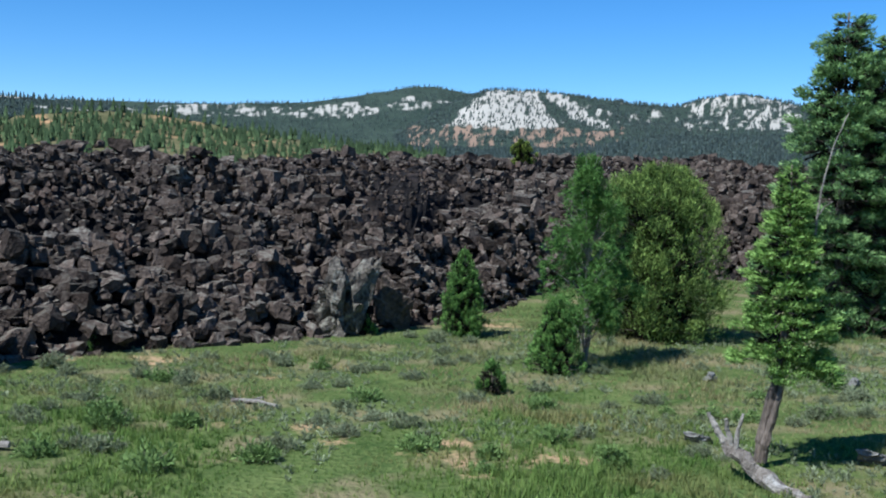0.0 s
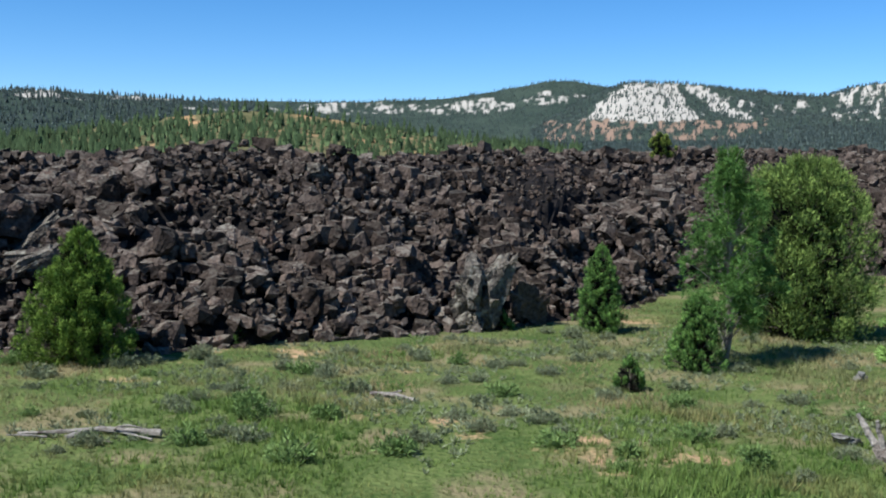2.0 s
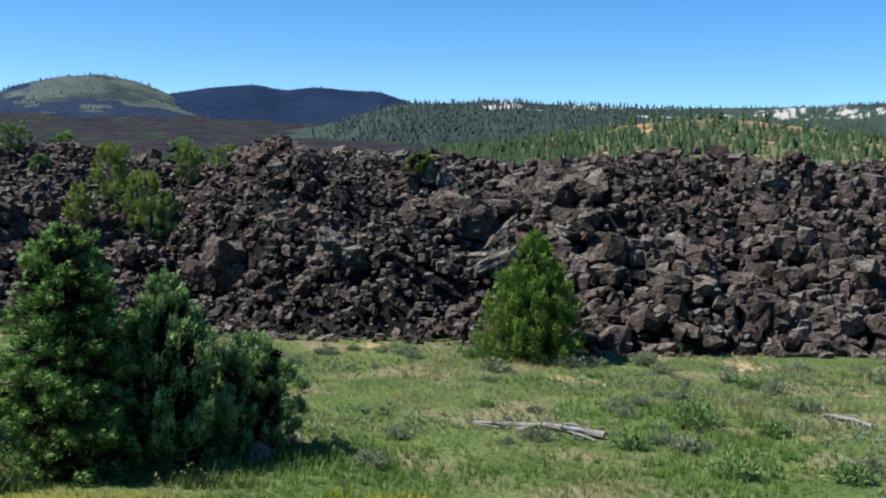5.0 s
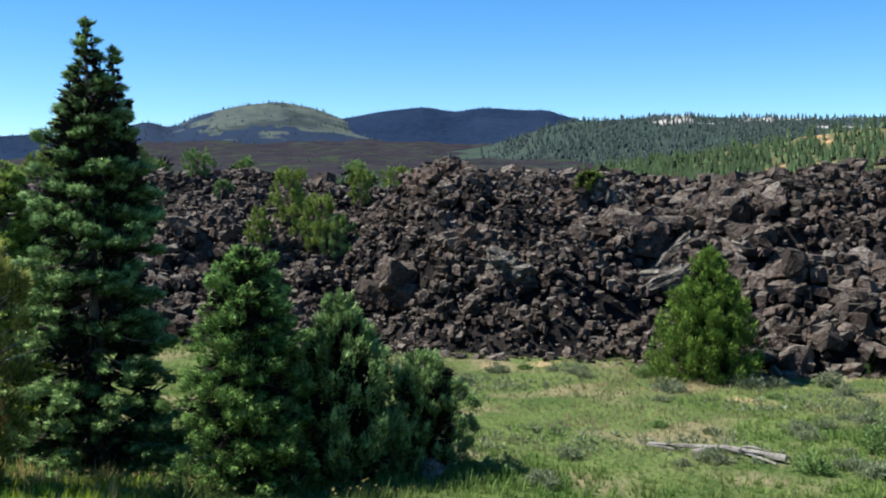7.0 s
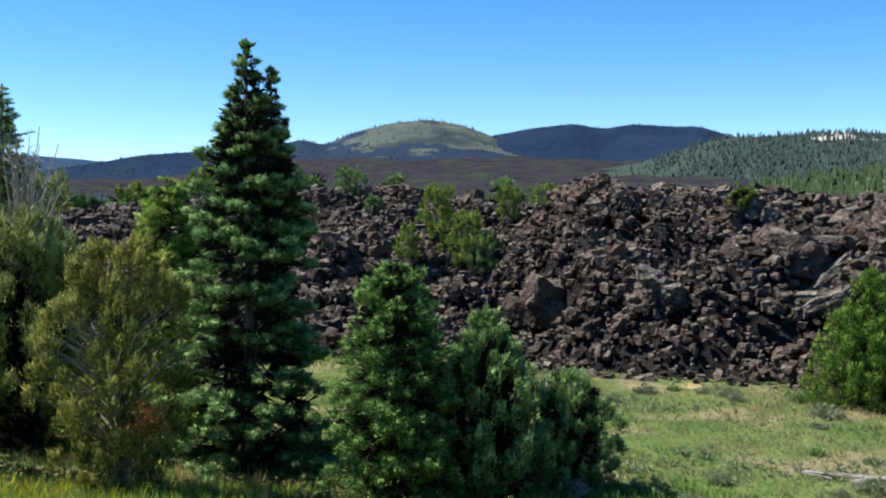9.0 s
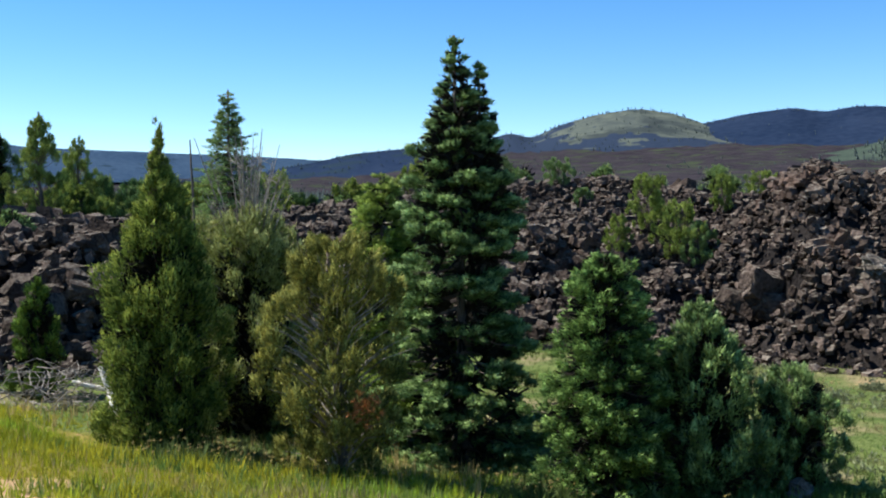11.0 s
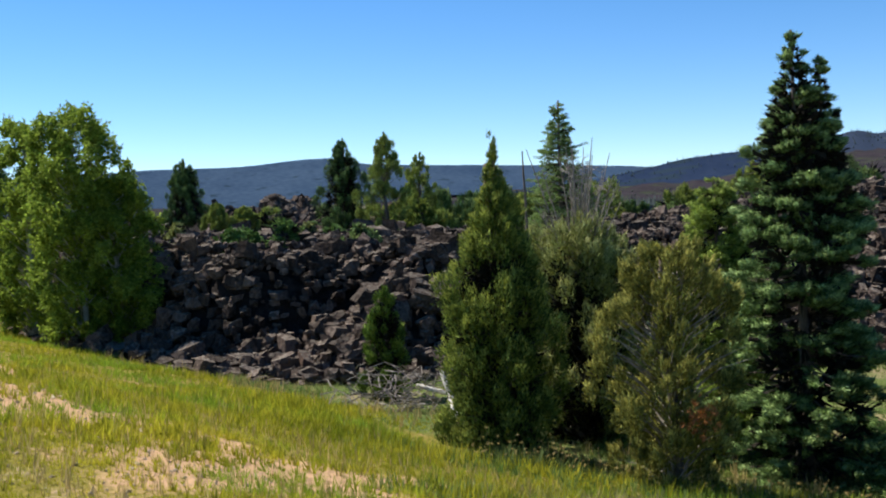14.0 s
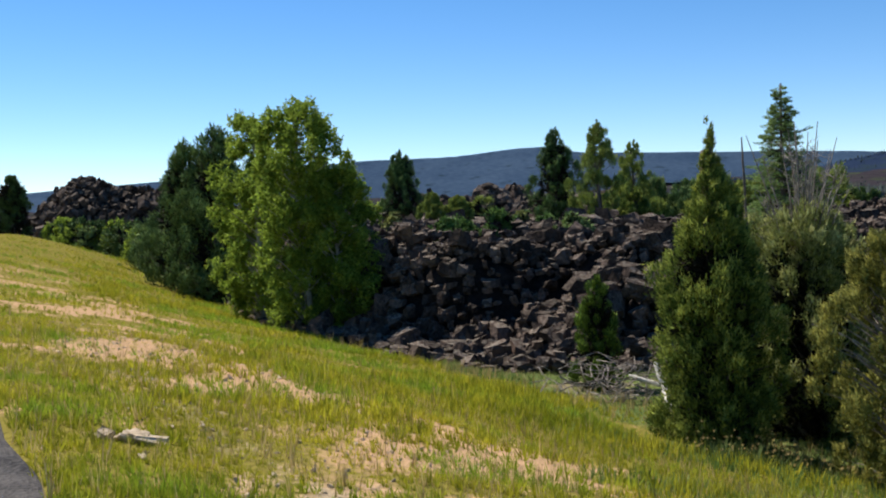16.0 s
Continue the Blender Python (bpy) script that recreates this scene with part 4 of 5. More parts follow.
        rr = radius(q) * (rng.uniform(0.9, 1.3) if fan == 0 else rng.uniform(0.1, 0.85)) + 0.05
        top = q * h + 0.12 * h if fan == 0 else h * (1 + fan * rng.uniform(-0.3, 1)) - 0.25 * rr
        end = np.array((math.cos(a) * rr, math.sin(a) * rr, top))
        mid = np.array((end[0] * 0.6, end[1] * 0.6, q * h * 0.4 + top * 0.6))
        limbs.append(tube([(0, 0, q * h * 0.8), mid, end], [0.019, 0.013, 0.006] if fan else [0.013, 0.009, 0.004], 5))
        for s in range(5 if fan else 0):
            e = mid + (end - mid) * rng.uniform(0, 0.7)
            limbs.append(tube([e, e + np.array((rng.normal() * 0.08, rng.normal() * 0.08, 0.12)), e + np.array((rng.normal() * 0.2, rng.normal() * 0.2, 0.26))], [0.007, 0.005, 0.003], 4))
    limb = part("branchwork", mesh_of("branchwork", *join(limbs), M_GREYWOOD if bare else wood), t, kind="stuff")
    if gap < 0.2:
        part("deadwood", mesh_of("deadwood", *inner, M_SHADETWIG), limb, "inner twigs coloured near-black for the crown's inner shade", "stuff")
    if templates is None:
        crown = crown_mesh(*pads(cen, big, 1.5, grow, max(28, count * 5.2 / len(cen)), 0.72 * size, 0.15 * size, 0.5), mat)
    else:
        crown = mesh_of("crown", *foliage(templates, pos, dirs, sc), mat)
    part("crown", crown, t)
    return t


def on_lava(az, el):
    """The place on the lava that lies at that azimuth and elevation from the road."""
    rb, wf, _ = lava_row(az)
    rk = float(np.interp(az, LAVA[:, 0], LAVA[:, 4]))
    for r in np.arange(rb + 0.5, rk + 8, 0.25):
        if lava_z(az, r) >= EYE + r * math.tan(math.radians(el)):
            return r, lava_z(az, r)
    return max(((rb + wf, lava_z(az, rb + wf)), (rk, lava_z(az, rk))), key=lambda p: (p[1] - EYE) / p[0])


def log(name, label, lines, mat, category="log", at=(0, 0), limb_mat=None):
    """A dead stem: one tapered bent part for each line of (points, radius at its start, radius at its end)."""
    x, y = at
    t = thing(name, label, category, (x, y, 0))
    for n, (pts, r0, r1) in enumerate(lines):
        p = np.array(pts, float) - np.array((x, y, 0))
        q = np.linspace(0, 1, len(p))
        e = np.linspace(0, 1, len(p) * 4)
        fine = np.stack([np.interp(e, q, p[:, k]) for k in range(3)], 1) + rng.normal(size=(len(e), 3)) * min(r0, r1 * 2) * 0.1
        part("stem" if n == 0 else "limb", mesh_of("stem", *tube(fine, np.linspace(r0, r1, len(e)) * rng.uniform(0.86, 1.14, len(e)), 9), limb_mat or mat if n else mat, False), t)
    return t


def bush(name, label, x, y, h, w, mat, group="", count=160, z=None, templates=None, size=None):
    t = thing(name, label, "shrub", (x, y, (ground_z(x, y) if z is None else z) - 0.02), 0, group)
    d = rng.normal(size=(count, 3)) * np.array((1, 1, 0.6))
    d[:, 2] = np.abs(d[:, 2]) + 0.25
    d /= np.linalg.norm(d, axis=1, keepdims=True)
    e = rng.uniform(0.25, 0.85, (count, 1)) * rng.uniform(0.7, 1.1, (count, 1))
    p = d * e * np.array((w / 2, w / 2, h)) * np.array((1.15, 1.15, 1.0))
    stems = [tube([(0, 0, 0), p[i] * 0.5, p[i]], [0.012, 0.008, 0.003], 4) for i in range(0, count, max(1, count // 14))]
    part("stems", mesh_of("stems", *join(stems), M_BARK), t, kind="stuff")
    part("leaves", mesh_of("leaves", *foliage(templates or TUFTS, p, d + np.array((0, 0, 0.4)), (size or 0.28 * h + 0.03) * rng.uniform(0.6, 1.2, count)), mat), t)
    return t


def meadow_cover():
    """Grass over the meadow and the bank, thinner on bare soil."""
    pos, hs, dpos, dhs, vpos, vhs, spos, shs = [], [], [], [], [], [], [], []
    for a, b, c, d in rng.uniform(size=(215000, 4)):
        az = -27 + 139 * a
        r = 0.9 + 74.6 * b ** 1.4
        rb = lava_row(az)[0]
        if r > rb + 0.6:
            continue
        x, y = polar(az, r)
        s = along(x, y)[0]
        if s < 0.74:
            continue
        soil, gravel = bare(x, y)
        if d < max(soil * 0.85, gravel * 0.75):
            continue
        z = ground_z(x, y) - 0.015
        tall = 0.9 + 0.9 * fbm(x * 0.3, y * 0.3, 20.0, 4)
        edge = bank(RD[0] * x + RD[1] * y)
        if s + 1.2 * fbm(x * 0.3, y * 0.3, 4.0) > edge - 0.2 or (az < 84 and s > 3 and rng.uniform() < 0.65 * min(1.0, (84 - az) / 10)):
            if r > 19.5 + 9 * fbm(x * 0.22, y * 0.22, 50.0, 3) and az < 50:
                dpos.append((x, y, z)), dhs.append((0.09 + 0.1 * c) * max(0.4, tall))
            else:
                pos.append((x, y, z)), hs.append((0.11 + 0.11 * c) * max(0.4, tall))
        else:
            vpos.append((x, y, z)), vhs.append((0.12 + 0.15 * c) * max(0.4, tall) * (0.7 if s < 5 else 1.0))
            if c > 0.975:
                spos.append((x + 0.1, y, z)), shs.append(0.2 + 0.15 * d)
        if 11.0 < s < 13.6 and c > 0.86 and az > 57:
            spos.append((x, y + 0.1, z)), shs.append(0.22 + 0.25 * d)
    for a, b, c, d in rng.uniform(size=(24000, 4)):
        u, s = 2 + 17 * a, 0.74 + 8 * b
        x, y = RD * u + RN * (s + bend(u))
        soil, gravel = bare(x, y)
        if d < max(soil * 0.9, gravel * 0.75):
            continue
        z = ground_z(x, y) - 0.01
        if c > 0.86:
            spos.append((x, y, z)), shs.append(0.1 + 0.16 * d)
        else:
            vpos.append((x, y, z)), vhs.append((0.05 + 0.13 * c) * max(0.5, 0.9 + 0.6 * fbm(x * 0.6, y * 0.6, 21.0, 3)))
    up = np.array((0, 0, 1.0))
    for name, label, p, h, t, m in (("meadow_grass", "green meadow grass", pos, hs, BLADES, M_GRASS), ("pale_grass", "pale dry-tipped grass in the farther meadow", dpos, dhs, BLADES, M_PALEGRASS), ("verge_grass", "yellow-green grass on the roadside bank", vpos, vhs, BLADES, M_DRYGRASS), ("straw", "dry straw-coloured grass stalks", spos, shs, STALKS, M_STRAW)):
        p = np.array(p)
        d = np.tile(up, (len(p), 1)) + rng.normal(size=(len(p), 3)) * 0.12
        tagged(new(name, mesh_of(name, *foliage(t, p, d, np.array(h)), m)), label, "grass", kind="stuff")


def weeds_at_bank():
    """A fringe of dark leafy weeds with pale seed heads where the bank meets the trees."""
    p, h = [], []
    for a, b, c in rng.uniform(size=(3400, 3)):
        az = 38 + 37 * a
        r = 13.6 + 2.6 * b + (0.9 if az > 66 else 0.0)
        x, y = polar(az, r)
        if fbm(x * 0.5, y * 0.5, 60.0, 3) + 0.25 > 0.6 * c:
            p.append((x, y, ground_z(x, y) - 0.02)), h.append(0.16 + 0.28 * c * c)
    p, h = np.array(p), np.array(h)
    d = np.tile(np.array((0, 0, 1.0)), (len(p), 1)) + rng.normal(size=(len(p), 3)) * 0.12
    tagged(new("weeds", mesh_of("weeds", *foliage(BLADES, p, d, h), M_WEED)), "dark green leafy weeds along the foot of the bank", "weeds", kind="stuff")
    tops = rng.uniform(size=len(p)) < 0.3
    q = p[tops] + d[tops] * h[tops][:, None] * 0.92
    tagged(new("seed_heads", mesh_of("seed_heads", *foliage(TUFTS, q, d[tops], np.full(len(q), 0.045)), M_STRAW)), "pale seed heads on weeds along the bank", "weeds", kind="stuff")


def stones_on_verge():
    """Small stones over the gravel beside the road."""
    p, s = [], []
    for a, b, c in rng.uniform(size=(7000, 3)):
        u, t = 3 + 17 * a, 0.9 + 4.0 * b
        x, y = RD * u + RN * (t + bend(u))
        soil, gravel = bare(x, y)
        if c < max(gravel, 0.5 * soil):
            p.append((x, y, ground_z(x, y) + 0.004)), s.append(rng.uniform(0.01, 0.02) if rng.uniform() < 0.7 else rng.uniform(0.02, 0.055))
    v, f = scatter(arrays_of(CHIPS[5]), p, random_turns(len(p)), np.array(s)[:, None] * rng.uniform(0.6, 1.3, (len(p), 3)))
    tagged(new("gravel", mesh_of("gravel", v, f, M_STONE)), "small pale stones on the road's shoulder", "gravel", kind="stuff")


def low_sage():
    """Small grey-green tufts in drifts over the farther meadow."""
    p, s = [], []
    for a, b, c in rng.uniform(size=(15000, 3)):
        az, r = -26 + 70 * a, 14.5 + 17 * b
        if r > lava_row(az)[0] - 0.4:
            continue
        x, y = polar(az, r)
        if fbm(x * 0.3, y * 0.3, 31.0, 3) + 0.03 * (r - 20) > 0.05 + 0.5 * c:
            p.append((x, y, ground_z(x, y))), s.append(rng.uniform(0.07, 0.16))
    p = np.array(p)
    d = np.tile(np.array((0, 0, 1.0)), (len(p), 1)) + rng.normal(size=(len(p), 3)) * 0.3
    tagged(new("low_sage", mesh_of("low_sage", *foliage(TUFTS, p, d, np.array(s)), M_SAGE)), "low grey-green sage tufts among the grass", "sage", kind="stuff")


# ---------------------------------------------------------------- the place
build_ground()
build_road()
flow = build_lava()
build_far()
plain_woods()
rubble_on(mound("lava_mound", "far heap of dark lava blocks", 84.0, 118, 26, 5.2, 12), 1.0, "mound_rubble", "dark blocks strewn over a far lava mound")
rubble_on(mound("lava_mound", "far heap of dark lava blocks beyond aspens", 105.2, 150, 11, 9.0, 12), 1.1, "mound_rubble", "dark blocks strewn over a far lava mound")
rubble_on(mound("lava_mound", "far heap of dark lava blocks beyond aspens", 101.8, 150, 12, 9.3, 12), 1.1, "mound_rubble", "dark blocks strewn over a far lava mound")

# the group of trees at the foot of the bank
fir("blue_spruce", "tall blue-green spruce with two leaders, growing in the meadow", 57.6, 16.6, 6.66, 2.75, M_SPRUCE, tops=((0, 0, 1.0), (0.2, 0.32, 0.94)), spray=0.2, dens=1.15, blades=190, fill=0.7, flat=0.55, core=14, lean=-0.03, shape=lambda q: float(np.interp(q, (0, 0.2, 0.5, 0.75, 0.9, 1), (1.0, 0.96, 0.76, 0.4, 0.15, 0.02))))
fir("fir", "dark green young fir with a dense crown beside the spruce", 50.1, 15.0, 3.35, 2.8, M_FIR, spray=0.16, dens=1.25, power=0.6, blades=130, fill=0.5, flat=0.75, core=12)
juniper("juniper", "dark blue-green juniper with dense upright crown", 45.2, 15.4, 2.75, 2.0, M_GREYJUN, count=7000, size=0.085, lobes=42, fine=0.66)
juniper("juniper", "grey-green juniper bush beside a cut stump", 40.6, 15.8, 1.85, 1.3, M_GREYJUN, count=3600, size=0.075, lobes=30, shape="egg", fine=0.6)
olive = juniper("juniper", "olive-brown thinning juniper with a rust-coloured dead branch", 64.4, 14.6, 3.45, 1.75, M_OLIVE, count=7000, size=0.085, lobes=46, gap=0.25, bare=10, fine=0.62, shape="egg")
p = np.array((*polar(62.9, 13.8), EYE - 13.8 * math.tan(math.radians(10.6)))) - np.array(olive.location)
d = rng.normal(size=(60, 3))
part("dead_branch", mesh_of("dead_branch", *foliage(TUFTS, p + d * np.array((0.06, 0.09, 0.12)), d + np.array((0, 0, 0.5)), rng.uniform(0.05, 0.11, 60)), M_RUST), olive, "rust-coloured dead twigs", "stuff")
fir("fir", "yellow-green young fir behind the spruce", 61.9, 18.3, 4.68, 3.3, M_YELLOWFIR, spray=0.15, power=0.7, dens=1.4, fill=1.0, blades=90, core=2)
juniper("juniper", "tall green juniper with a ragged leader", 73.35, 17.2, 5.15, 1.85, M_JUN, count=12000, size=0.09, lobes=64, shape="ragged", fine=0.66)
juniper("juniper", "pale grey-green juniper with bare upper twigs", 68.9, 19.6, 4.2, 2.6, M_PALE, count=9000, size=0.1, lobes=34, shape="egg", bare=44, fan=0.36, low=0.02, fine=0.66)
fir("fir", "slender fir rising behind junipers", 69.8, 23.0, 6.5, 4.0, M_PALEPINE, spray=0.1, dens=2.0, power=0.9, core=1, blades=30, flat=0.4)
juniper("juniper", "small thin juniper above a heap of dead branches", 79.4, 25.0, 2.7, 1.1, M_MIDJUN, count=2400, size=0.1, lobes=16, gap=0.15, fine=0.75)

# the meadow's east side
juniper("juniper", "bushy green juniper of cone shape at the lava's foot", 25.8, 24.5, 3.05, 2.05, M_MIDJUN, count=12000, size=0.075, lobes=110, fine=0.6)
juniper("juniper", "small bright green juniper before the lava", -1.25, 29.5, 2.5, 1.15, M_JUNG, count=5000, size=0.075, lobes=90, fine=0.55)
juniper("pine", "grey-barked pine with sparse needles and bare twigs", -7.7, 24.9, 5.0, 1.9, M_JUNG, count=4200, size=0.14, lobes=20, gap=0.25, bare=30, fine=0.8, templates=NEEDLES, low=0.16, wood=M_GREYWOOD)
juniper("juniper", "low round juniper at a pine's foot", -6.2, 24.1, 1.8, 1.1, M_JUNG, count=4200, size=0.065, lobes=90, fine=0.55)
juniper("juniper", "broad olive-green juniper in the meadow", -11.3, 30.0, 4.9, 3.4, M_BROADJUN, count=12500, size=0.11, lobes=90, shape="egg", fine=0.66)
fir("fir", "tall dark green fir at the meadow's edge", -20.3, 34.0, 9.5, 6.0, M_TALLFIR, spray=0.34, dens=1.15, power=0.62, core=5, fill=0.85, blades=80)
fir("fir", "tall dark green fir with a bare side top", -22.4, 35.0, 9.1, 5.8, M_TALLFIR, spray=0.34, dens=1.15, power=0.62, core=5, fill=0.85, blades=80)

# a split, leaning fir over a fallen snag
fir("fir", "bright green leaning fir on a split trunk", -17.9, 16.5, 2.85, 1.75, M_BRIGHTFIR, at_z=1.65, spray=0.15, low=0.0, dens=1.0, power=0.7, core=3)
log("split_trunk", "split grey-brown trunk bearing a leaning fir", [([(4.75, 15.70, 0.1), (4.79, 15.68, 0.5), (4.89, 15.65, 1.09), (5.0, 15.62, 1.6), (5.04, 15.6, 2.2)], 0.085, 0.06), ([(4.76, 15.59, 0.12), (4.84, 15.57, 0.57), (4.99, 15.52, 1.2), (5.07, 15.49, 1.6)], 0.07, 0.03)], M_BARK, "tree trunk", (4.75, 15.7))
log("dead_stem", "pale bent dead stem above a leaning fir", [([(5.3, 15.66, 2.2), (5.43, 15.69, 3.2), (5.46, 15.69, 3.71), (5.51, 15.66, 4.17), (5.63, 15.61, 4.74), (5.81, 15.55, 5.23)], 0.024, 0.007), ([(5.46, 15.69, 3.7), (5.56, 15.7, 3.86), (5.68, 15.7, 3.95)], 0.008, 0.004)], M_GREYWOOD, "dead tree", (5.3, 15.66))
log("snag", "fallen weathered snag with upright broken limbs in the grass", [([(4.9, 13.9, -0.05), (4.53, 14.30, 0.1), (4.26, 14.59, 0.33), (4.05, 14.86, 0.52)], 0.14, 0.085), ([(4.06, 14.85, 0.5), (3.93, 14.95, 0.72), (3.81, 15.03, 0.95)], 0.06, 0.03), ([(4.12, 14.79, 0.47), (4.03, 14.81, 0.76), (4.0, 14.77, 0.91)], 0.045, 0.025), ([(4.14, 14.73, 0.45), (4.15, 14.73, 0.74), (4.22, 14.71, 1.0)], 0.04, 0.02)], M_SNAG, "log", (4.5, 14.3), M_GREYWOOD)
log("log", "bleached grey fallen log with split branches in the meadow", [([(-8.49, 15.42, 0.06), (-7.86, 15.52, 0.09), (-7.32, 15.67, 0.12), (-6.74, 15.71, 0.11), (-6.29, 15.69, 0.1)], 0.025, 0.05), ([(-7.69, 15.38, 0.04), (-7.33, 15.78, 0.12), (-7.16, 15.75, 0.12), (-6.34, 15.45, 0.05)], 0.04, 0.016), ([(-8.0, 15.4, 0.04), (-8.3, 15.3, 0.07), (-8.55, 15.2, 0.09)], 0.02, 0.01), ([(-7.6, 15.6, 0.05), (-7.3, 15.3, 0.08), (-6.9, 15.2, 0.05)], 0.022, 0.01), ([(-7.2, 15.7, 0.1), (-6.9, 15.85, 0.16), (-6.6, 15.9, 0.1)], 0.025, 0.01), ([(-7.1, 15.7, 0.08), (-6.95, 15.6, 0.2), (-6.75, 15.5, 0.24)], 0.015, 0.006), ([(-8.2, 15.6, 0.04), (-7.7, 15.85, 0.06), (-7.3, 15.95, 0.04)], 0.018, 0.008)], M_GREYWOOD, "log", (-7.4, 15.5))
log("log", "short bleached branch lying in the meadow", [([(-3.79, 19.64, 0.04), (-3.38, 19.51, 0.07), (-2.89, 19.18, 0.05)], 0.045, 0.03), ([(-3.5, 19.5, 0.05), (-3.2, 19.6, 0.12)], 0.03, 0.012)], M_GREYWOOD, "log", (-3.38, 19.5))
log("stump", "weathered grey cut stump beside a juniper", [([(-9.83, 11.6, -0.05), (-9.83, 11.6, 0.12), (-9.82, 11.61, 0.19)], 0.18, 0.145)], M_BARK, "stump", (-9.83, 11.6))
log("log", "white bleached log leaning on a juniper", [([(-21.97, 5.30, 0.9), (-21.64, 5.39, 0.45), (-20.93, 5.34, 0.08)], 0.045, 0.065), ([(-22.28, 4.83, 0.61), (-22.02, 5.07, 0.54), (-21.72, 5.47, 0.43)], 0.03, 0.045)], M_BLEACHED, "log", (-21.5, 5.3))
log("dead_stem", "thin bare dead stem among junipers", [([(-17.65, 5.86, 2.6), (-17.65, 5.86, 3.62), (-17.67, 5.85, 4.5), (-17.7, 5.83, 5.2)], 0.035, 0.012)], M_BARK, "dead tree", (-17.65, 5.86))
pile = thing("brush_pile", "heap of grey dead branches below a small juniper", "brush pile", (*polar(78.0, 23.0), 0.0))
for k in range(170):
    a = rng.uniform(0, np.pi)
    c = rng.normal(size=3) * np.array((0.5, 0.8, 0.26)) + np.array((0, 0, 0.38))
    h = np.array((math.cos(a), math.sin(a), rng.normal() * 0.35)) * rng.uniform(0.2, 0.5)
    c[2] = max(c[2], 0.08)
    part("branch", mesh_of("branch", *tube([c - h, c + rng.normal(size=3) * 0.08, c + h], [0.014, 0.011, 0.004], 5), M_GREYWOOD), pile)

# aspens and pines past the lava
for a, r, h, w in ((97.0, 40.0, 8.0, 3.0), (94.75, 36.6, 8.2, 3.3), (92.9, 36.5, 6.0, 2.7)):
    juniper("aspen", "green aspen with a pale trunk at the foot of the bank", a, r, h, w, M_ASPEN, count=8200, size=0.14, lobes=30, shape="egg", templates=LEAFY, group="aspens", low=0.02, gap=0.3, wood=M_PALEBARK, fine=0.72)
for a, r, h in ((100.7, 55.5, 7.8), (99.2, 53.0, 8.7)):
    juniper("pine", "tall dark pine behind aspens", a, r, h, 4.2, M_DARKFIR, count=5200, size=0.2, lobes=30, gap=0.1, fine=0.7, low=0.03, group="dark pines behind aspens")
for a, r, z, h, w, m in ((81.3, 62, 3.0, 6.1, 3.0, M_DARKFIR), (79.1, 60, 2.9, 6.3, 2.9, M_PINE), (77.2, 64, 3.0, 5.3, 2.7, M_PINE), (77.2, 58, 2.6, 2.8, 2.1, M_JUN), (89.5, 75, 4.0, 5.0, 2.9, M_DARKFIR), (87.9, 70, 3.9, 1.9, 1.8, M_PINE), (86.5, 72, 3.9, 1.7, 1.9, M_PINE)):
    juniper("pine", "green pine with a ragged crown growing on the lava", a, r, h, w, m, at_z=z, count=3600, size=0.17, lobes=26, low=0.1, gap=0.12 if m is M_DARKFIR else 0.22, fine=0.68, group="pines on the lava")
for k in range(46):
    a, r = rng.uniform(59, 78.5), rng.uniform(58, 84)
    h = rng.uniform(1.5, 2.9)
    juniper("pine", "olive-green bushy pine behind the lava's brow", a, r, h, h * rng.uniform(0.75, 1.2), (M_JUN, M_PINE, M_DARKFIR)[k % 3], at_z=lava_z(a, r) - 0.25, count=420, size=0.3, lobes=5, gap=0.2, shape="egg", group="pines behind the lava's brow", trunk=False)
for k in range(34):
    a = 99.0 + 8.5 * rng.uniform()
    r = float(np.interp(a, (99, 100.3, 102, 103.3, 104.4, 107.5), (52, 59, 66, 77, 84, 98))) + rng.uniform(-1, 9)
    x, y = polar(a, r)
    h = rng.uniform(1.5, 3.2)
    juniper("shrub", "leafy green bush at the foot of the bank", a, r, h, h * rng.uniform(0.9, 1.4), (M_BRUSH, M_ASPEN, M_DARKFIR)[k % 3], count=420, size=0.26, lobes=6, shape="dome", templates=LEAFY, group="bushes along the bank", trunk=False)
juniper("fir", "dark conifer beyond the bank's crest", 109.1, 105, 6.0, 3.0, M_DARKFIR, at_z=3.4, count=1200, size=0.4, lobes=6, templates=NEEDLES)

# low shrubs along the cliff's brow
for k in range(30):
    a, r = rng.uniform(74, 91), rng.uniform(39, 58)
    h = rng.uniform(0.5, 1.1)
    juniper("shrub", "low green shrub behind the lava's brow", a, r, h, h * rng.uniform(1.0, 1.6), (M_BRUSH, M_JUNG, M_PALE)[k % 3], at_z=lava_z(a, r) - 0.1, count=260, size=0.18, lobes=5, shape="dome", templates=LEAFY, group="low shrubs on the lava", trunk=False)

# small trees scattered over the flat behind the brow
for k in range(60):
    a, r = rng.uniform(40, 96), rng.uniform(60, 120)
    h = rng.uniform(1.2, 3.2)
    x, y = polar(a, r)
    juniper("pine", "small dark pine on the far lava", a, r, h, h * rng.uniform(0.5, 0.9), (M_PINE, M_DARKFIR, M_BRUSH)[k % 3], at_z=lava_z(a, r) - 0.2, count=110, size=0.42, lobes=3, shape="egg", templates=NEEDLES, group="far pines on the lava", trunk=False)
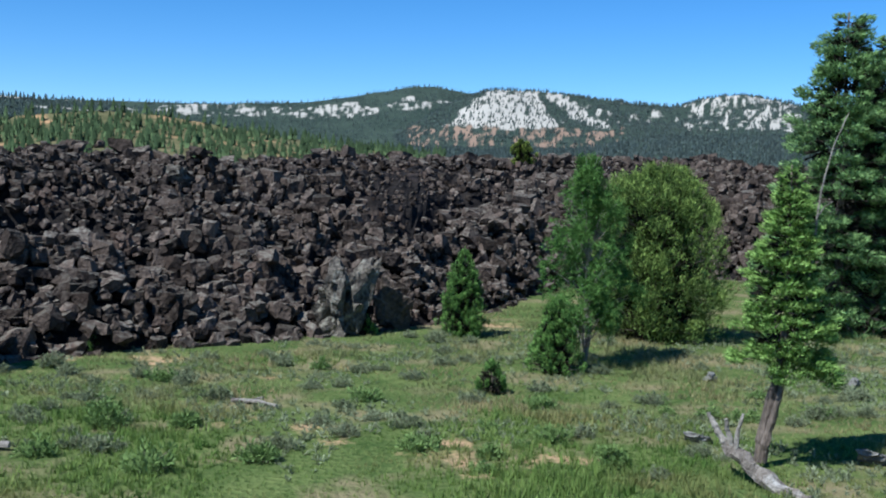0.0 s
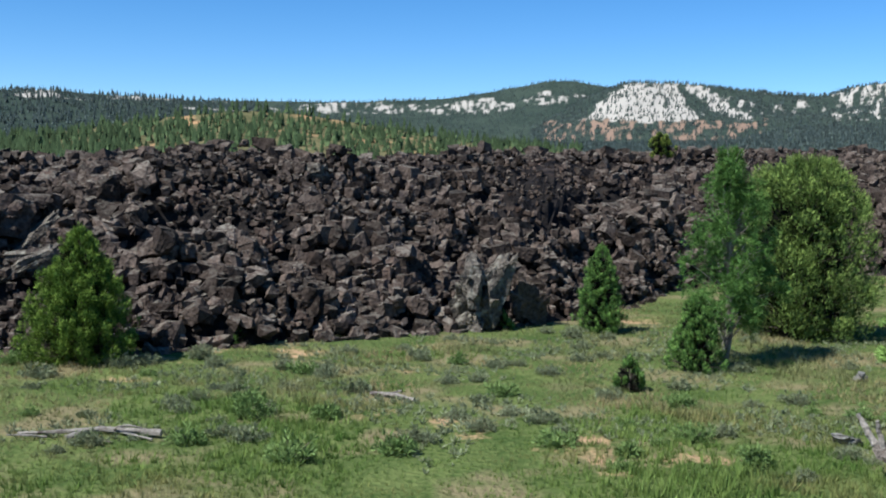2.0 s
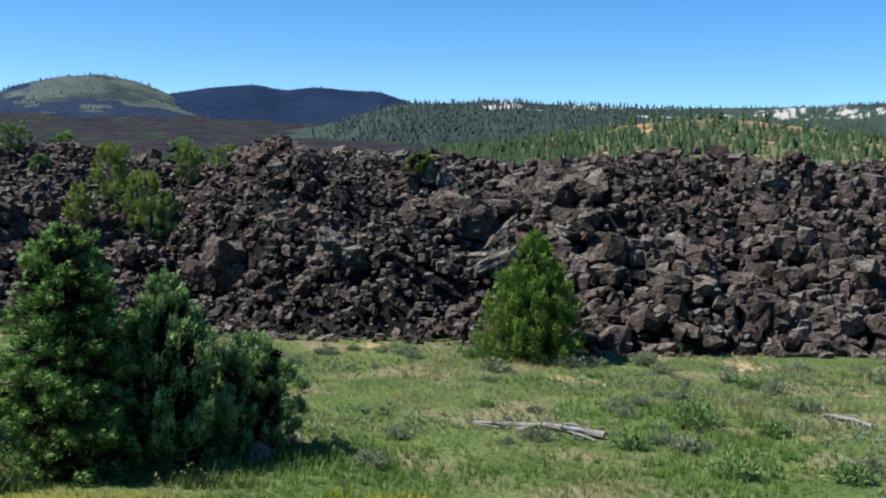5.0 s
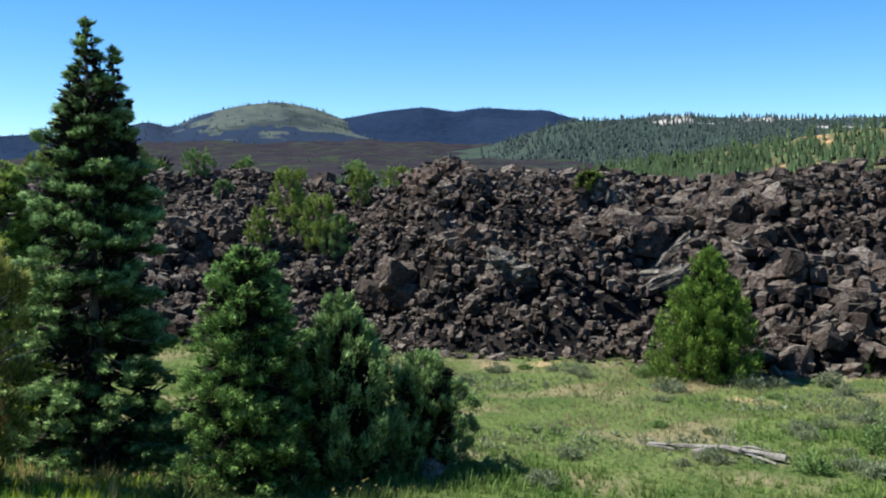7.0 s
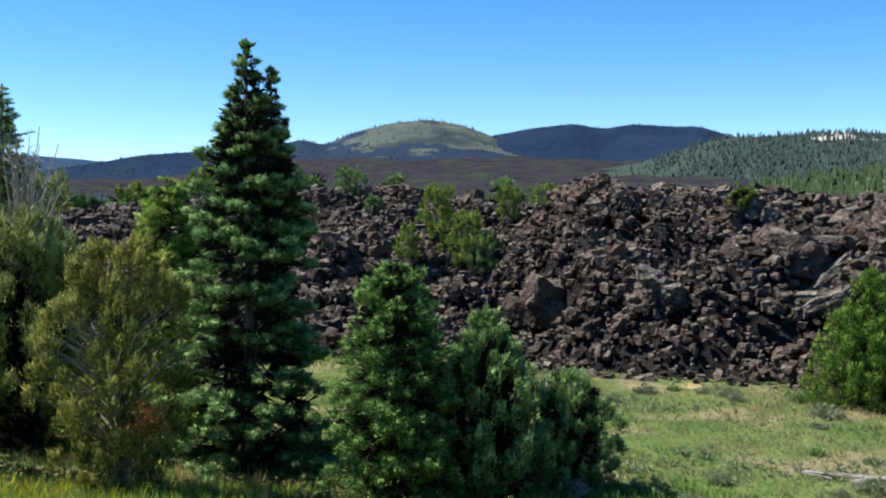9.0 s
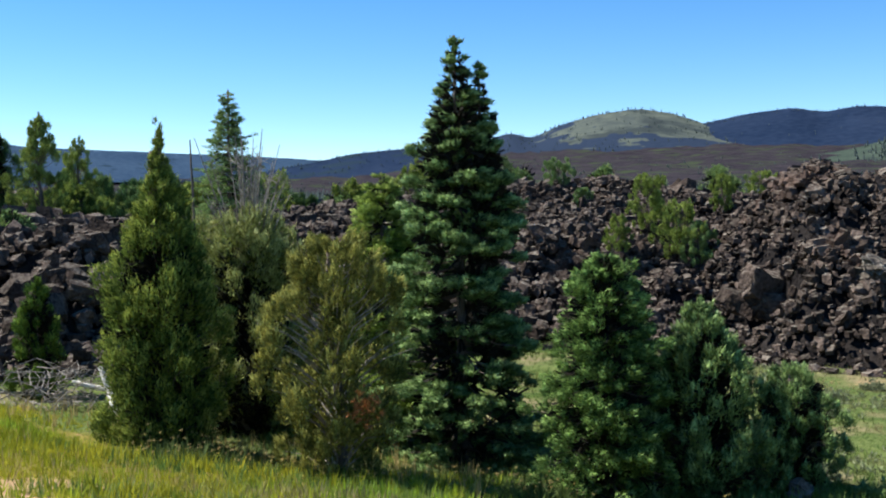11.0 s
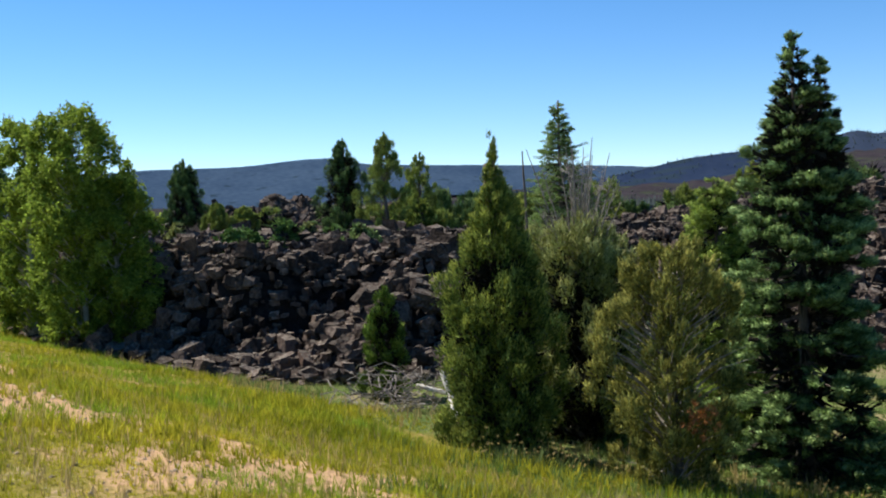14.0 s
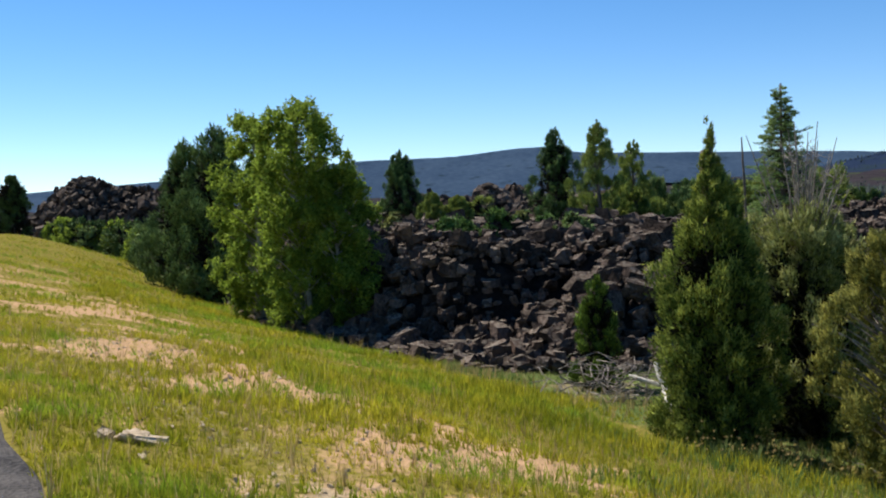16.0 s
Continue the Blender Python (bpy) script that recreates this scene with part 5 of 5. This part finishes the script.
# large blocks in the lava: azimuth, elevation, size, turn
OUTCROPS = [
    ("slab", "large dark slab overhanging a hollow in the lava", 29.6, -2.46, (2.6, 2.0, 1.6), (-8, 10, 25), M_BLOCK, 504),
    ("pale_rock", "pale grey lichen-covered block on the lava", 36.5, -3.70, (1.7, 1.3, 1.0), (10, 14, 20), M_LICHEN, 503),
    ("slab", "long sloping pale slab below an overhang", 28.0, -4.03, (2.4, 0.9, 0.8), (0, -22, 24), M_LICHEN, 505),
    ("outcrop", "layered dark outcrop at the lava's foot", 41.9, -5.52, (2.6, 1.7, 1.7), (4, 6, 50), M_BLOCK, 507),
    ("standing_rock", "upright pale block on the lava's brow", 31.5, 0.02, (0.6, 0.45, 1.0), (4, 12, 30), M_LICHEN, 508),
    ("standing_rock", "upright pale block on the lava's brow", 30.9, 0.02, (0.5, 0.45, 1.0), (-4, -6, 60), M_LICHEN, 509),
    ("standing_rock", "upright pale block leaning on the lava's brow", 30.2, 0.02, (0.6, 0.4, 0.9), (3, -24, 20), M_LICHEN, 510),
    ("pale_rock", "grey lichen-covered block high on the lava", 13.9, 0.18, (1.0, 0.8, 0.8), (8, 14, 70), M_LICHEN, 511),
    ("slab", "grey sloping slab on the lava", 28.0, -4.39, (2.4, 0.9, 0.7), (5, -18, 28), M_LICHEN, 512),
    ("outcrop", "rust-brown blocky outcrop in the lava", 13.9, -6.71, (1.3, 1.1, 1.1), (9, 4, 80), M_BLOCK, 513),
]
# trees and bushes that grow on the lava
for a, el, h, w, m in ((47.8, -1.6, 2.3, 1.4, M_PINE), (46.3, -3.3, 2.3, 1.5, M_PINE), (45.3, -3.4, 1.7, 1.1, M_PALEPINE), (44.1, -0.4, 1.7, 0.95, M_PINE), (42.2, 1.1, 1.5, 1.7, M_PINE), (52.5, 1.2, 1.5, 1.6, M_PALEPINE), (49.4, -2.9, 1.6, 0.8, M_PINE), (32.0, 0.55, 0.85, 1.0, M_JUN), (51.2, 0.1, 0.9, 0.8, M_PALEPINE), (-4.2, 1.75, 1.6, 1.35, M_JUN)):
    r, z = on_lava(a, el)
    juniper("juniper", "grey-green airy juniper growing among lava blocks" if m is M_PALEPINE else "yellow-green juniper growing among lava blocks", a, r, h, w, m, at_z=z - 0.15, count=2000, size=0.1, lobes=20, shape="egg", group="junipers on the lava", low=0.12, fine=0.6, gap=0.0 if m is M_JUN else 0.25)
cracked_rock("standing_rock", "tall lichen-covered standing block at the lava's foot", 4.35, 29.2, 0.95, (1.15, 1.0, 2.5), (5, 7, 30), M_LICHEN, 501)
cracked_rock("standing_rock", "broad lichen-covered block leaning beside another", 5.7, 29.3, 0.8, (1.5, 1.1, 2.3), (-4, -8, 70), M_LICHEN, 502)
# added block: fills the spot where the standing rocks only cast shade
cracked_rock("standing_rock", "dark brown block added in place of shade beside a standing rock", 2.5, 30.3, 0.7, (1.4, 1.1, 2.0), (3, 6, 15), M_BLOCK, 506)
for name, label, a, el, size, turn, m, seed in OUTCROPS:
    r, z = on_lava(a, el)
    cracked_rock(name, label, a, r - 0.1, z - 0.05 + 0.1 * size[2], size, turn, m, seed)
for a, r, h, w, m, lb in ((-2.86, 21.5, 0.75, 0.55, M_JUNG, "small green juniper sapling in the meadow"), (3.85, 29.2, 0.6, 0.38, M_JUNG, "tiny pine seedling before the lava"), (17.9, 26.3, 0.45, 0.28, M_JUNG, "tiny pine seedling before the lava")):
    juniper("juniper_sapling", lb, a, r, h, w, m, count=420, size=0.08, lobes=4)
for a, r, h, w in ((17.1, 18.3, 0.65, 0.85), (15.3, 15.2, 0.5, 0.9), (9.5, 15.7, 0.38, 0.7), (-5.5, 20.2, 0.28, 0.75), (-9.4, 15.7, 0.4, 0.5), (13.3, 18.1, 0.38, 0.55), (-2.9, 15.9, 0.25, 0.35)):
    bush("shrub", "dark green leafy shrub in the meadow", *polar(a, r), h, w, M_BRUSH, "green shrubs in the meadow", 130, size=0.13)
green = [bush("shrub", "dark green leafy shrub in the meadow", *polar(20.5 - 3 * k, 16.5 + 3 * k), 0.32, 0.6 + 0.1 * k, M_BRUSH, "green shrubs in the meadow", 110, size=0.12) for k in range(3)]
for k in range(20):
    a, r = rng.uniform(-20, 40), 14.6 + 11 * rng.uniform()
    if r < lava_row(a)[0] - 0.8:
        x, y = polar(a, r)
        c = copy_thing(green[k % 3], pose(x, y, ground_z(x, y) - 0.02, 0, 0, rng.uniform(0, 360)))
        c.scale = [rng.uniform(0.5, 1.1)] * 3
sage = [bush("sagebrush", "silvery grey-green sagebrush in the meadow", *polar(27.8 - 4 * k, 22.7 + k), 0.3 + 0.05 * k, 0.85, M_SAGE, "sagebrush in the meadow", 150, size=0.11) for k in range(3)]
for k in range(110):
    a, r = rng.uniform(-24, 42), 14.8 + 14 * rng.uniform() ** 0.7
    if r > lava_row(a)[0] - 0.8:
        continue
    x, y = polar(a, r)
    c = copy_thing(sage[k % 3], pose(x, y, ground_z(x, y) - 0.02, 0, 0, rng.uniform(0, 360)))
    c.scale = [rng.uniform(0.4, 0.9)] * 3
pile_blocks(flow)
meadow_cover()
weeds_at_bank()
stones_on_verge()
low_sage()
for a, r, size in ((103.0, 8.95, (0.3, 0.18, 0.13)), (103.9, 9.0, (0.2, 0.14, 0.11)), (105.2, 9.1, (0.16, 0.12, 0.12)), (103.4, 8.3, (0.09, 0.07, 0.05)), (102.0, 9.9, (0.1, 0.08, 0.06))):
    x, y = polar(a, r)
    ob = big_block("stone", "pale grey stone lying on the road's shoulder", a, r, ground_z(x, y) + size[2] * 0.3, size, (9, 12, 40 * size[0] * 10), M_STONE, 540 + int(a * 7))
    tagged(ob, category="stone", group="stones on the shoulder")
for a, r, s in ((-14.3, 24.0, 0.42), (-13.85, 17.7, 0.42), (-22.4, 17.2, 0.5), (-21.3, 24.5, 0.4)):
    x, y = polar(a, r)
    tagged(big_block("stone", "grey lichen-spotted stone in the meadow grass", a, r, ground_z(x, y) + 0.08, (s, s * 0.7, s * 0.5), (6, 5, 60), M_GREYSTONE, 530 + int(r)), category="stone", group="stones in the meadow")
